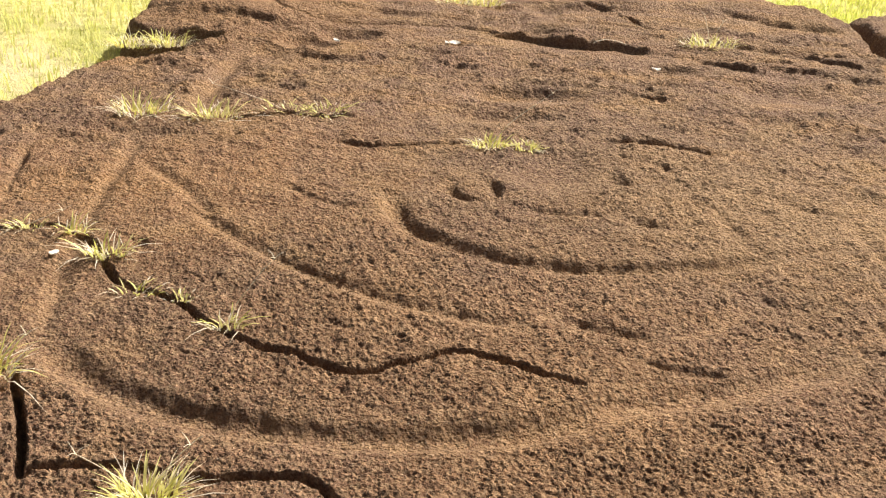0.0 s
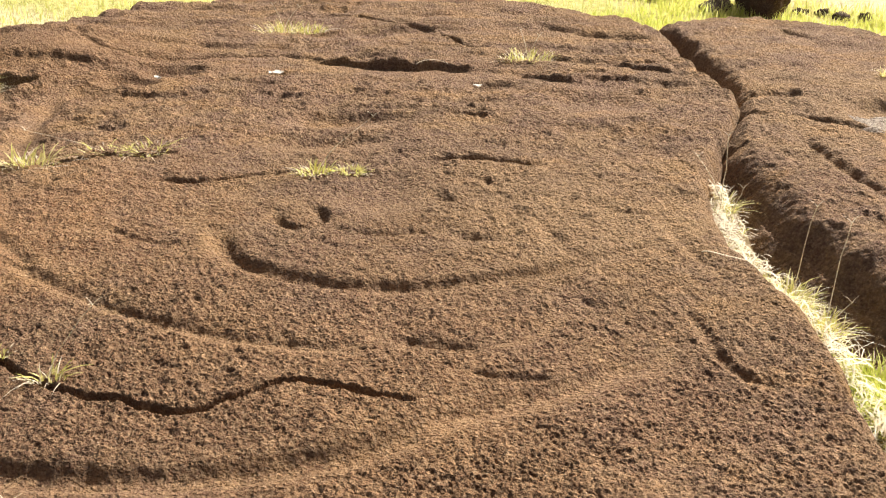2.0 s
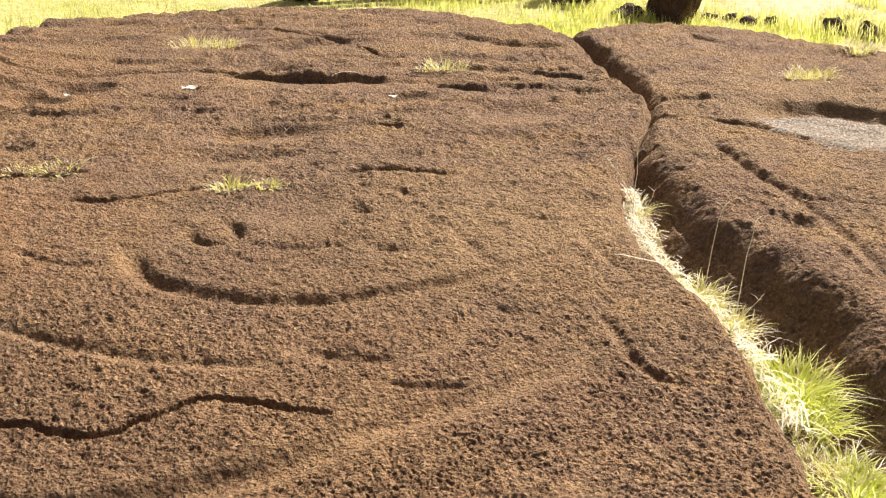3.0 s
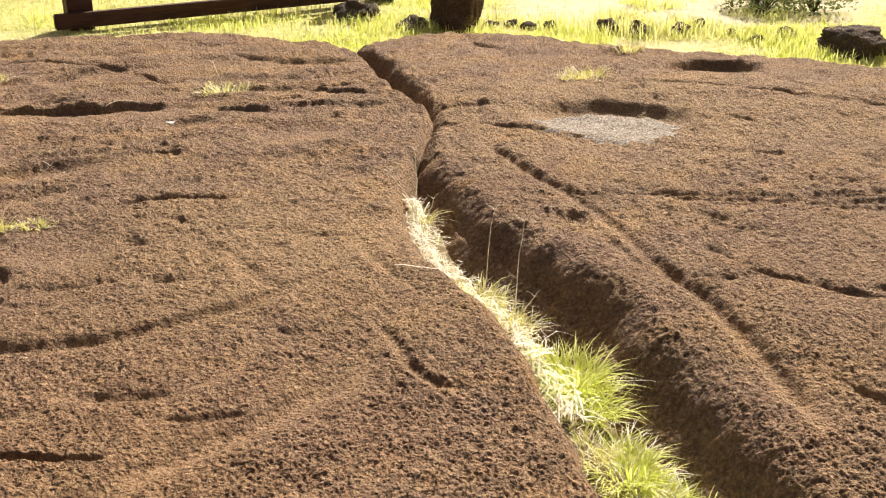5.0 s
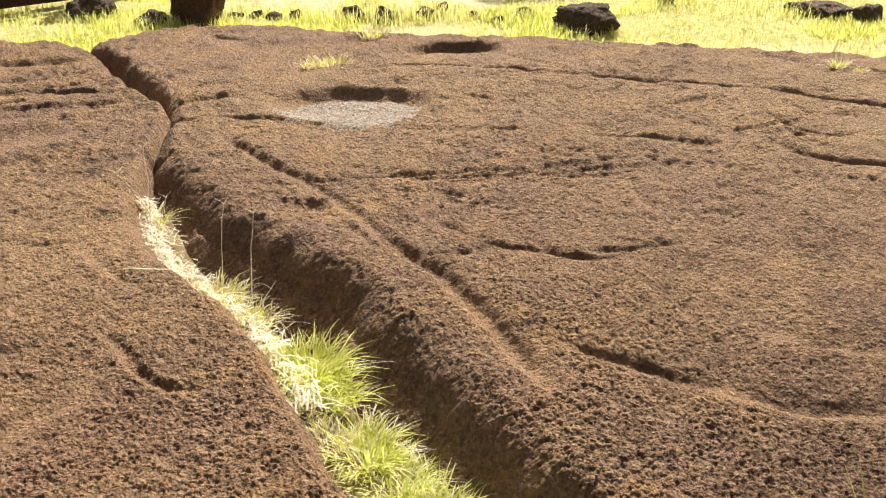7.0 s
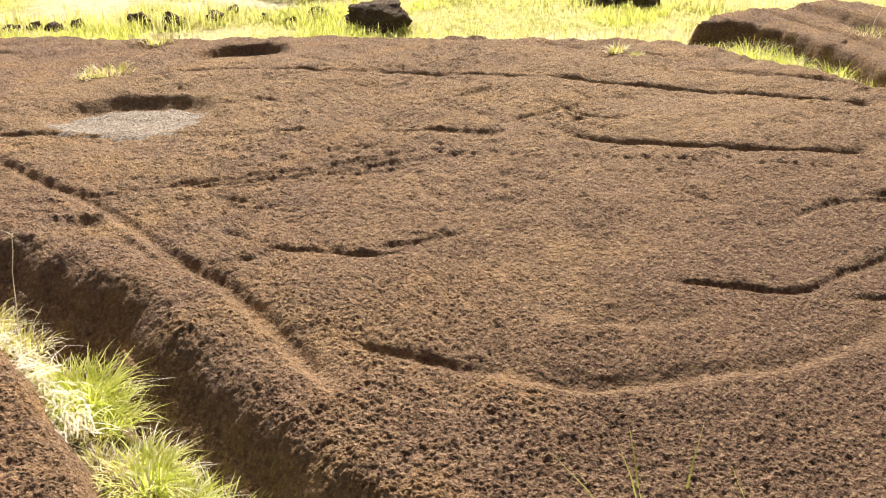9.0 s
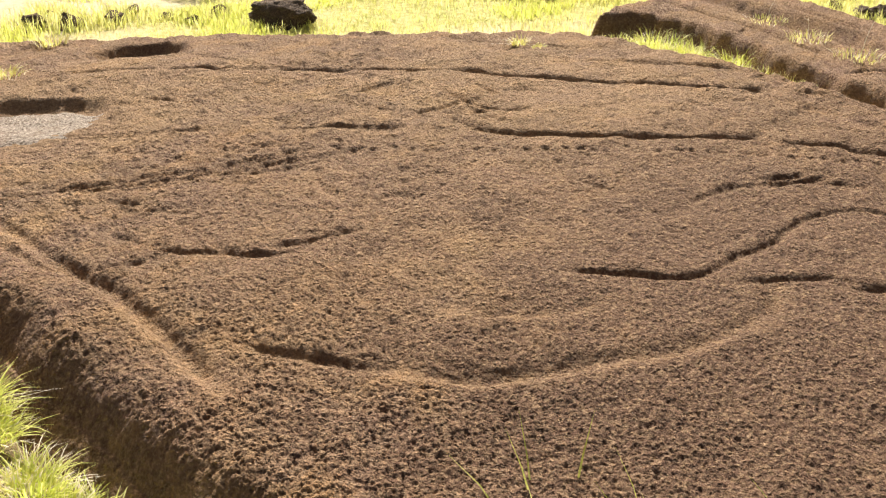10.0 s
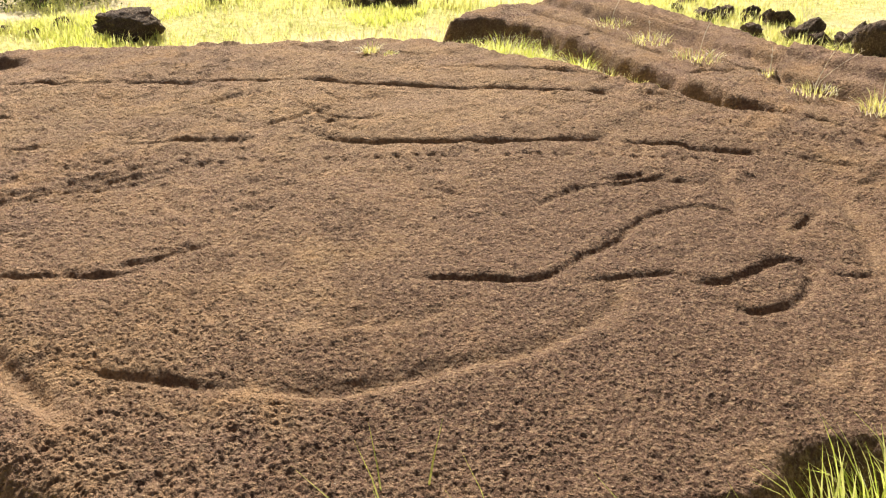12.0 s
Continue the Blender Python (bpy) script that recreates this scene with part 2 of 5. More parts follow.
def side_distance(x, y, points):
    """Signed distance to an open line, positive on its right-hand side."""
    best, side = np.full(x.shape, 1e9), np.zeros(x.shape)
    for (ax, ay), (bx, by) in zip(points[:-1], points[1:]):
        dx, dy = bx - ax, by - ay
        t = np.clip(((x - ax) * dx + (y - ay) * dy) / (dx * dx + dy * dy + 1e-12), 0, 1)
        d = (x - ax - t * dx) ** 2 + (y - ay - t * dy) ** 2
        nearer = d < best
        best = np.where(nearer, d, best)
        side = np.where(nearer, np.sign((x - ax) * dy - (y - ay) * dx), side)
    return np.sqrt(best) * side


def outline_distance(x, y, points):
    """Distance to a closed outline, positive outside it."""
    d = line_distance(x, y, points + points[:1])
    inside = np.zeros(x.shape, bool)
    for (ax, ay), (bx, by) in zip(points, points[1:] + points[:1]):
        if ay != by:
            inside ^= ((ay > y) != (by > y)) & (x < (bx - ax) * (y - ay) / (by - ay) + ax)
    return np.where(inside, -d, d)


def smooth_line(points, times=2):
    """Corner-cutting, so that a carved line bends instead of breaking."""
    for _ in range(times):
        if len(points) < 3:
            break
        cut = [points[0]]
        for a, b in zip(points[:-1], points[1:]):
            cut += [(0.75 * a[0] + 0.25 * b[0], 0.75 * a[1] + 0.25 * b[1]), (0.25 * a[0] + 0.75 * b[0], 0.25 * a[1] + 0.75 * b[1])]
        points = cut + [points[-1]]
    return points


def mesh_object(name, verts, faces, material, parent=None, label="", shade=True):
    me = bpy.data.meshes.new(name)
    verts = np.asarray(verts, dtype=np.float32)
    if isinstance(faces, np.ndarray):
        n, k = faces.shape
        me.vertices.add(len(verts))
        me.vertices.foreach_set("co", verts.ravel())
        me.loops.add(n * k)
        me.loops.foreach_set("vertex_index", faces.astype(np.int32).ravel())
        me.polygons.add(n)
        me.polygons.foreach_set("loop_start", np.arange(0, n * k, k, dtype=np.int32))
        me.polygons.foreach_set("loop_total", np.full(n, k, dtype=np.int32))
        me.update(calc_edges=True)
    else:
        me.from_pydata(verts.tolist(), [], faces)
    me.validate()
    me.polygons.foreach_set("use_smooth", np.full(len(me.polygons), shade, dtype=bool))
    me.materials.append(material)
    ob = new(name, me)
    if parent:
        ob.parent = parent
    if label:
        ob["label"] = label
    return ob


def part(name, bm, material, parent, label=""):
    me = bpy.data.meshes.new(name)
    bm.to_mesh(me)
    bm.free()
    me.materials.append(material)
    ob = new(name, me)
    ob.parent = parent
    if label:
        ob["label"] = label
    return ob


# ---- the carved slabs ----
BULGE = (-0.1180, 0.0396, 0.0630, -0.0035, -0.0063, -0.0092)


def top_plane(x, y):
    """The slabs' common, gently domed surface."""
    x, y = np.clip(x, -3, 8), np.clip(y, -2, 8)
    return BULGE[0] + BULGE[1] * x + BULGE[2] * y + BULGE[3] * x * x + BULGE[4] * x * y + BULGE[5] * y * y


WEST_MARKS, EAST_MARKS, RIDGE_MARKS = [], [], []


def groove(marks, points, width, depth):
    """A pecked line with a rounded bed and worn shoulders."""
    marks.append(("groove", smooth_line(points), width, depth))


def soft(marks, points, width, depth):
    """A worn, shallow trough with no clear edge."""
    marks.append(("soft", smooth_line(points), width, depth))


def cleft(marks, points, width, depth):
    """A natural crack with steep sides."""
    marks.append(("cleft", smooth_line(points, 1), width, depth))


def scarp(marks, points, width, depth):
    """A low broken step that faces the right-hand side of the line and runs out over width."""
    marks.append(("scarp", smooth_line(points, 1), width, depth))


def recess(marks, middle, rx, ry, depth):
    """A squarish bed sunk into the rock, steep at its far side and running out at its near one."""
    marks.append(("recess", [middle], (rx, ry), depth))


def hollow(marks, middle, rx, ry, depth):
    """A bowl ground into the rock, with a flat bed."""
    marks.append(("hollow", [middle], (rx, ry), depth))


groove(WEST_MARKS, [(-1.107, 2.229), (-1.016, 2.112), (-0.870, 1.987), (-0.714, 1.907), (-0.568, 1.852), (-0.428, 1.812), (-0.291, 1.786), (-0.156, 1.777), (-0.021, 1.777), (0.117, 1.790), (0.259, 1.819), (0.410, 1.872)], 0.085, 0.034)
groove(WEST_MARKS, [(0.259, 1.819), (0.410, 1.872), (0.564, 1.915), (0.718, 1.941), (0.885, 1.993), (1.037, 2.070)], 0.09, 0.030)
soft(WEST_MARKS, [(-1.107, 2.229), (-1.144, 2.407), (-1.176, 2.715), (-1.182, 2.964), (-1.185, 3.256), (-1.158, 3.552), (-1.183, 3.799)], 0.07, 0.014)
groove(WEST_MARKS, [(-0.162, 3.147), (-0.135, 2.961), (-0.035, 2.811), (0.089, 2.729), (0.244, 2.651), (0.417, 2.611), (0.594, 2.603), (0.775, 2.609), (0.964, 2.635), (1.094, 2.666)], 0.065, 0.029)
groove(WEST_MARKS, [(1.094, 2.666), (1.207, 2.694), (1.339, 2.743)], 0.035, 0.010)
soft(WEST_MARKS, [(-0.614, 3.285), (-0.462, 3.149), (-0.339, 3.058), (-0.163, 3.010)], 0.03, 0.007)
soft(WEST_MARKS, [(-0.862, 3.059), (-0.659, 2.820), (-0.501, 2.669), (-0.354, 2.544), (-0.233, 2.453), (-0.085, 2.372), (0.058, 2.307), (0.199, 2.259)], 0.06, 0.016)
groove(WEST_MARKS, [(0.285, 2.303), (0.391, 2.258), (0.494, 2.209), (0.609, 2.186)], 0.045, 0.020)
soft(WEST_MARKS, [(0.609, 2.186), (0.755, 2.225), (0.919, 2.380)], 0.05, 0.010)
soft(WEST_MARKS, [(-1.136, 3.552), (-0.968, 3.330), (-0.858, 3.153), (-0.739, 2.938)], 0.06, 0.014)
groove(WEST_MARKS, [(0.482, 2.075), (0.596, 2.041), (0.691, 2.002), (0.762, 1.986)], 0.030, 0.009)
groove(WEST_MARKS, [(0.640, 3.680), (0.830, 3.699), (1.007, 3.659), (1.086, 3.610), (1.160, 3.562)], 0.034, 0.024)
cleft(WEST_MARKS, [(-0.373, 3.661), (-0.249, 3.612), (-0.137, 3.614), (-0.003, 3.628), (0.179, 3.656)], 0.012, 0.030)
recess(WEST_MARKS, (0.495, 4.300), 0.30, 0.15, 0.070)
cleft(WEST_MARKS, [(0.194, 4.444), (0.213, 4.147)], 0.02, 0.02)
recess(WEST_MARKS, (0.391, 3.948), 0.29, 0.11, 0.045)
groove(WEST_MARKS, [(0.831, 4.175), (0.891, 4.098), (0.976, 4.079)], 0.022, 0.010)
groove(WEST_MARKS, [(0.919, 4.351), (1.047, 4.332), (1.108, 4.233)], 0.022, 0.010)
groove(WEST_MARKS, [(0.042, 3.284), (0.060, 3.172), (0.116, 3.108), (0.188, 3.122), (0.225, 3.197), (0.195, 3.275), (0.163, 3.317)], 0.048, 0.030)
groove(WEST_MARKS, [(0.645, 3.339), (0.665, 3.279), (0.733, 3.249), (0.806, 3.292)], 0.054, 0.034)
groove(WEST_MARKS, [(0.843, 3.451), (0.891, 3.423), (0.903, 3.338)], 0.044, 0.028)
groove(WEST_MARKS, [(0.640, 2.960), (0.718, 2.910), (0.800, 2.872)], 0.042, 0.028)
groove(WEST_MARKS, [(0.288, 3.027), (0.440, 2.991), (0.614, 2.973)], 0.012, 0.006)
groove(WEST_MARKS, [(-0.945, 6.251), (-0.812, 5.925), (-0.567, 5.703), (-0.276, 5.688), (0.016, 5.705), (0.177, 5.679), (0.402, 5.632), (0.520, 5.531)], 0.045, 0.025)
cleft(WEST_MARKS, [(1.291, 6.201), (1.363, 5.817), (1.564, 5.803)], 0.020, 0.040)
groove(WEST_MARKS, [(-0.565, 5.673), (-0.116, 5.545), (0.354, 5.456), (0.672, 5.465)], 0.05, 0.016)
groove(WEST_MARKS, [(0.393, 5.910), (0.800, 6.147), (1.132, 6.028)], 0.04, 0.012)
soft(WEST_MARKS, [(-0.876, 5.047), (-0.941, 4.677), (-0.969, 4.316), (-0.992, 4.065)], 0.12, 0.026)
cleft(WEST_MARKS, [(-1.345, 4.684), (-1.198, 4.612)], 0.025, 0.030)
groove(WEST_MARKS, [(-1.699, 4.167), (-1.586, 4.106), (-1.351, 4.122)], 0.02, 0.010)
groove(WEST_MARKS, [(-1.524, 3.165), (-1.555, 3.445), (-1.573, 3.676)], 0.03, 0.012)
groove(WEST_MARKS, [(-1.334, 3.661), (-1.245, 3.654)], 0.03, 0.020)
cleft(WEST_MARKS, [(-1.030, 3.935), (-0.748, 3.923), (-0.608, 3.938), (-0.312, 3.936)], 0.016, 0.040)
cleft(WEST_MARKS, [(-1.063, 2.693), (-1.022, 2.602), (-0.988, 2.549), (-0.898, 2.479), (-0.774, 2.427), (-0.721, 2.348), (-0.647, 2.271), (-0.562, 2.211)], 0.018, 0.060)
cleft(WEST_MARKS, [(-0.562, 2.211), (-0.504, 2.168), (-0.426, 2.146), (-0.363, 2.096), (-0.301, 2.053), (-0.227, 2.040), (-0.153, 2.074), (-0.062, 2.106), (0.023, 2.134), (0.089, 2.105), (0.160, 2.056), (0.244, 2.010)], 0.022, 0.070)
cleft(WEST_MARKS, [(0.244, 2.010), (0.332, 1.960)], 0.010, 0.030)
cleft(WEST_MARKS, [(-1.438, 2.895), (-1.334, 2.912), (-1.266, 2.932), (-1.154, 2.851), (-1.063, 2.693)], 0.016, 0.050)
cleft(WEST_MARKS, [(-1.150, 2.084), (-1.091, 1.925), (-1.044, 1.814), (-1.007, 1.663)], 0.022, 0.080)
cleft(WEST_MARKS, [(-1.007, 1.663), (-0.984, 1.698), (-0.830, 1.692), (-0.736, 1.669), (-0.591, 1.635), (-0.503, 1.641), (-0.389, 1.644), (-0.336, 1.616), (-0.296, 1.566)], 0.022, 0.080)
groove(WEST_MARKS, [(1.214, 3.123), (1.294, 3.032), (1.419, 2.981), (1.485, 2.977)], 0.014, 0.007)
soft(WEST_MARKS, [(0.960, 2.942), (1.006, 2.757), (1.053, 2.630)], 0.05, 0.012)
soft(WEST_MARKS, [(1.053, 2.630), (1.076, 2.557), (1.071, 2.488)], 0.03, 0.008)
soft(WEST_MARKS, [(0.917, 2.428), (0.951, 2.363), (1.013, 2.330)], 0.03, 0.009)
soft(WEST_MARKS, [(1.399, 2.994), (1.408, 2.727), (1.418, 2.489)], 0.04, 0.008)
groove(WEST_MARKS, [(1.225, 2.308), (1.227, 2.176), (1.211, 2.020), (1.220, 1.910), (1.295, 1.823)], 0.032, 0.013)
groove(WEST_MARKS, [(1.223, 2.296), (1.293, 2.259)], 0.03, 0.012)
soft(WEST_MARKS, [(0.972, 3.015), (1.008, 2.806), (1.056, 2.655)], 0.045, 0.010)
soft(WEST_MARKS, [(1.434, 3.044), (1.414, 2.737), (1.416, 2.531)], 0.05, 0.009)
soft(WEST_MARKS, [(0.900, 1.589), (0.841, 1.517), (0.862, 1.466)], 0.06, 0.010)
groove(WEST_MARKS, [(1.599, 6.358), (1.795, 6.150), (2.101, 6.080)], 0.03, 0.012)
groove(WEST_MARKS, [(2.096, 6.182), (2.296, 5.995), (2.615, 5.829)], 0.06, 0.020)
groove(WEST_MARKS, [(1.039, 6.688), (1.214, 6.513), (1.404, 6.425)], 0.05, 0.018)
groove(WEST_MARKS, [(0.986, 6.339), (1.248, 6.154), (1.385, 5.726)], 0.03, 0.014)
groove(WEST_MARKS, [(-0.972, 6.336), (-0.786, 6.044), (-0.496, 5.898)], 0.05, 0.014)
recess(WEST_MARKS, (-0.588, 5.145), 0.15, 0.13, 0.06)
recess(WEST_MARKS, (-0.362, 5.309), 0.16, 0.13, 0.06)
hollow(WEST_MARKS, (-0.768, 4.974), 0.14, 0.12, 0.045)
recess(WEST_MARKS, (1.272, 4.797), 0.15, 0.13, 0.06)
hollow(WEST_MARKS, (0.461, 3.331), 0.22, 0.20, 0.030)
recess(WEST_MARKS, (1.712, 4.318), 0.22, 0.24, 0.06)
scarp(WEST_MARKS, [(0.233, 5.639), (0.475, 5.586), (0.695, 5.400), (0.840, 5.330), (1.037, 5.286), (1.150, 5.250), (1.310, 5.120)], 0.30, 0.075)
scarp(WEST_MARKS, [(1.310, 5.120), (1.442, 5.060), (1.640, 4.865), (1.820, 4.730), (1.936, 4.600)], 0.20, 0.034)
scarp(WEST_MARKS, [(1.860, 4.600), (2.073, 4.423), (2.300, 4.210)], 0.12, 0.026)
scarp(WEST_MARKS, [(2.095, 6.250), (2.260, 6.000), (2.575, 5.790)], 0.20, 0.032)
scarp(WEST_MARKS, [(0.636, 6.318), (0.993, 6.281), (1.296, 6.142)], 0.20, 0.034)
scarp(WEST_MARKS, [(1.40, 5.45), (1.75, 5.30), (2.10, 5.05), (2.38, 4.85)], 0.16, 0.020)
hollow(WEST_MARKS, (-0.958, 2.774), 0.035, 0.03, 0.020)
cleft(WEST_MARKS, [(1.270, 6.223), (1.335, 6.037), (1.360, 5.770), (1.544, 5.699)], 0.03, 0.050)
groove(WEST_MARKS, [(0.580, 6.958), (0.905, 6.749), (1.133, 6.418), (1.305, 6.224)], 0.04, 0.020)
groove(WEST_MARKS, [(0.712, 6.294), (0.952, 6.354), (1.270, 6.223)], 0.04, 0.022)
groove(WEST_MARKS, [(2.001, 6.372), (2.137, 6.189), (2.327, 6.177)], 0.05, 0.022)
groove(EAST_MARKS, [(2.418, 3.715), (2.399, 3.445), (2.386, 3.183), (2.403, 2.945), (2.374, 2.699), (2.313, 2.395), (2.285, 2.160)], 0.052, 0.025)
groove(EAST_MARKS, [(2.320, 2.420), (2.285, 2.160), (2.284, 2.008), (2.243, 1.845), (2.213, 1.703), (2.159, 1.520), (2.108, 1.375), (2.073, 1.285)], 0.062, 0.036)
hollow(EAST_MARKS, (2.278, 2.762), 0.075, 0.06, 0.045)
groove(EAST_MARKS, [(2.257, 2.569), (2.233, 2.287), (2.268, 2.170)], 0.03, 0.012)
groove(EAST_MARKS, [(2.519, 2.943), (2.695, 2.792), (2.855, 2.620), (2.981, 2.519), (3.197, 2.477), (3.379, 2.424), (3.566, 2.369)], 0.028, 0.009)
groove(EAST_MARKS, [(2.883, 2.547), (3.035, 2.476), (3.285, 2.399), (3.716, 2.214)], 0.025, 0.006)
groove(EAST_MARKS, [(2.356, 3.068), (2.436, 2.965), (2.589, 2.859), (2.691, 2.820), (2.882, 2.714), (3.076, 2.598), (3.205, 2.503), (3.366, 2.436), (3.525, 2.391)], 0.026, 0.009)
groove(EAST_MARKS, [(2.675, 2.799), (3.026, 2.542), (3.258, 2.393), (3.485, 2.289), (3.762, 2.196)], 0.026, 0.008)
groove(EAST_MARKS, [(2.528, 2.318), (2.533, 2.156), (2.566, 2.019), (2.651, 1.915), (2.711, 1.785), (2.774, 1.688)], 0.03, 0.022)
groove(EAST_MARKS, [(2.755, 1.775), (2.863, 1.717), (2.991, 1.674), (3.116, 1.617)], 0.03, 0.016)
groove(EAST_MARKS, [(2.284, 2.155), (2.382, 2.089), (2.491, 2.018)], 0.02, 0.010)
groove(EAST_MARKS, [(2.666, 2.477), (2.760, 2.397), (2.824, 2.219)], 0.02, 0.012)
groove(EAST_MARKS, [(3.407, 2.155), (3.293, 1.993), (3.243, 1.858)], 0.028, 0.013)
groove(EAST_MARKS, [(2.256, 1.395), (2.303, 1.316), (2.326, 1.215), (2.366, 1.110), (2.401, 1.003), (2.429, 0.930)], 0.044, 0.021)
soft(EAST_MARKS, [(2.429, 0.930), (2.508, 0.783), (2.567, 0.713), (2.668, 0.630), (2.760, 0.556), (2.870, 0.469), (2.964, 0.388), (3.084, 0.333), (3.234, 0.284), (3.400, 0.257)], 0.075, 0.017)
groove(EAST_MARKS, [(2.530, 0.910), (2.527, 0.833), (2.516, 0.770)], 0.03, 0.010)
soft(EAST_MARKS, [(2.765, 1.041), (2.821, 0.917), (2.924, 0.782), (3.023, 0.720), (3.127, 0.656)], 0.06, 0.006)
groove(EAST_MARKS, [(3.217, 0.870), (3.298, 0.787), (3.339, 0.683), (3.388, 0.582), (3.461, 0.513), (3.558, 0.492), (3.723, 0.474), (3.823, 0.449), (3.908, 0.415), (4.049, 0.421), (4.190, 0.401), (4.329, 0.332), (4.415, 0.244), (4.407, 0.152), (4.337, 0.077)], 0.036, 0.032)
groove(EAST_MARKS, [(3.483, 0.401), (3.569, 0.334), (3.640, 0.262), (3.735, 0.178), (3.735, 0.130), (3.707, 0.066)], 0.034, 0.020)
groove(EAST_MARKS, [(3.665, 0.102), (3.707, 0.066), (3.740, -0.003), (3.889, -0.059), (4.005, -0.091), (4.089, -0.141), (4.084, -0.201), (3.960, -0.256), (3.801, -0.252), (3.673, -0.208), (3.590, -0.131), (3.584, -0.060)], 0.042, 0.030)
groove(EAST_MARKS, [(3.860, -0.130), (3.830, -0.180), (3.870, -0.215)], 0.03, 0.012)
groove(EAST_MARKS, [(4.290, -0.100), (4.381, -0.118), (4.446, -0.128), (4.612, -0.160)], 0.046, 0.036)
groove(EAST_MARKS, [(4.372, 0.034), (4.354, -0.034), (4.270, -0.094), (4.210, -0.137), (4.088, -0.181)], 0.025, 0.016)
groove(EAST_MARKS, [(4.151, -0.218), (4.171, -0.330), (4.201, -0.455)], 0.022, 0.014)
groove(EAST_MARKS, [(4.027, -0.279), (4.124, -0.465)], 0.028, 0.018)
soft(EAST_MARKS, [(4.899, 0.320), (4.704, 0.235), (4.540, 0.150), (4.390, 0.090)], 0.06, 0.020)
soft(EAST_MARKS, [(5.123, 0.035), (4.995, -0.085), (4.809, -0.208), (4.599, -0.305), (4.377, -0.388), (4.226, -0.429)], 0.09, 0.024)
groove(EAST_MARKS, [(4.043, 0.785), (4.231, 0.768), (4.372, 0.676), (4.505, 0.553), (4.610, 0.465), (4.644, 0.379), (4.652, 0.238)], 0.022, 0.012)
groove(EAST_MARKS, [(4.610, 0.478), (4.637, 0.353)], 0.04, 0.016)
groove(EAST_MARKS, [(3.542, 0.285), (3.397, 0.262), (3.267, 0.233)], 0.06, 0.020)
groove(EAST_MARKS, [(4.309, 2.072), (4.324, 1.912), (4.369, 1.789), (4.448, 1.627), (4.571, 1.461), (4.708, 1.241), (4.849, 1.021), (4.944, 0.919), (5.098, 0.887)], 0.065, 0.034)
groove(EAST_MARKS, [(4.962, 0.816), (5.033, 0.677), (5.072, 0.503), (5.110, 0.306), (5.166, 0.155)], 0.05, 0.022)
groove(EAST_MARKS, [(5.186, 0.072), (5.218, -0.118), (5.225, -0.325)], 0.05, 0.022)
groove(EAST_MARKS, [(3.721, 2.702), (3.875, 2.515), (4.032, 2.324), (4.128, 2.209)], 0.03, 0.016)
groove(EAST_MARKS, [(2.939, 3.580), (3.125, 3.419), (3.303, 3.242), (3.521, 2.989)], 0.03, 0.016)
groove(EAST_MARKS, [(3.732, 2.691), (3.902, 2.463), (4.077, 2.206)], 0.035, 0.018)
groove(EAST_MARKS, [(2.467, 4.126), (2.606, 3.967), (2.721, 3.778), (2.857, 3.584), (3.054, 3.490), (3.160, 3.319), (3.343, 3.128), (3.586, 2.938)], 0.04, 0.016)
groove(EAST_MARKS, [(4.241, 2.311), (4.368, 2.293), (4.500, 2.257), (4.579, 2.239)], 0.03, 0.020)
groove(EAST_MARKS, [(4.748, 2.521), (4.655, 2.333), (4.596, 2.191), (4.625, 2.046), (4.697, 1.924)], 0.028, 0.020)
groove(EAST_MARKS, [(4.976, 2.523), (4.888, 2.321), (4.782, 2.075)], 0.028, 0.015)
groove(EAST_MARKS, [(4.347, 2.792), (4.485, 2.764), (4.699, 2.748)], 0.020, 0.010)
groove(EAST_MARKS, [(4.258, 2.680), (4.241, 2.495)], 0.020, 0.008)
hollow(EAST_MARKS, (4.529, 2.093), 0.055, 0.045, 0.040)
hollow(EAST_MARKS, (5.019, 1.401), 0.04, 0.03, 0.028)
hollow(EAST_MARKS, (5.012, 1.117), 0.035, 0.025, 0.022)
groove(EAST_MARKS, [(4.286, 4.085), (4.352, 3.942), (4.470, 3.728), (4.532, 3.603)], 0.055, 0.030)
groove(EAST_MARKS, [(4.583, 3.529), (4.716, 3.268), (4.900, 3.030), (5.057, 2.767), (5.168, 2.620), (5.246, 2.376), (5.336, 2.072), (5.487, 1.773), (5.593, 1.488), (5.752, 1.068)], 0.055, 0.032)
groove(EAST_MARKS, [(3.492, 4.845), (3.716, 4.571), (3.983, 4.374), (4.217, 4.144), (4.376, 3.845), (4.523, 3.600), (4.605, 3.432)], 0.045, 0.020)
groove(EAST_MARKS, [(4.580, 4.200), (4.662, 4.018), (4.648, 3.871), (4.591, 3.633)], 0.04, 0.018)
groove(EAST_MARKS, [(3.900, 4.012), (3.793, 3.831), (3.741, 3.612), (3.775, 3.440), (3.853, 3.322), (3.993, 3.269), (4.137, 3.255), (4.247, 3.236)], 0.02, 0.010)
hollow(EAST_MARKS, (3.201, 3.839), 0.43, 0.42, 0.092)
hollow(EAST_MARKS, (4.542, 4.616), 0.34, 0.30, 0.091)
hollow(EAST_MARKS, (3.729, 5.590), 0.28, 0.20, 0.050)
groove(EAST_MARKS, [(3.253, -0.412), (3.402, -0.402), (3.500, -0.469)], 0.06, 0.014)
soft(EAST_MARKS, [(3.443, -0.494), (3.307, -0.498)], 0.05, 0.016)
scarp(EAST_MARKS, [(2.45, 4.36), (2.55, 4.424), (2.697, 4.421), (2.848, 4.33)], 0.10, 0.030)
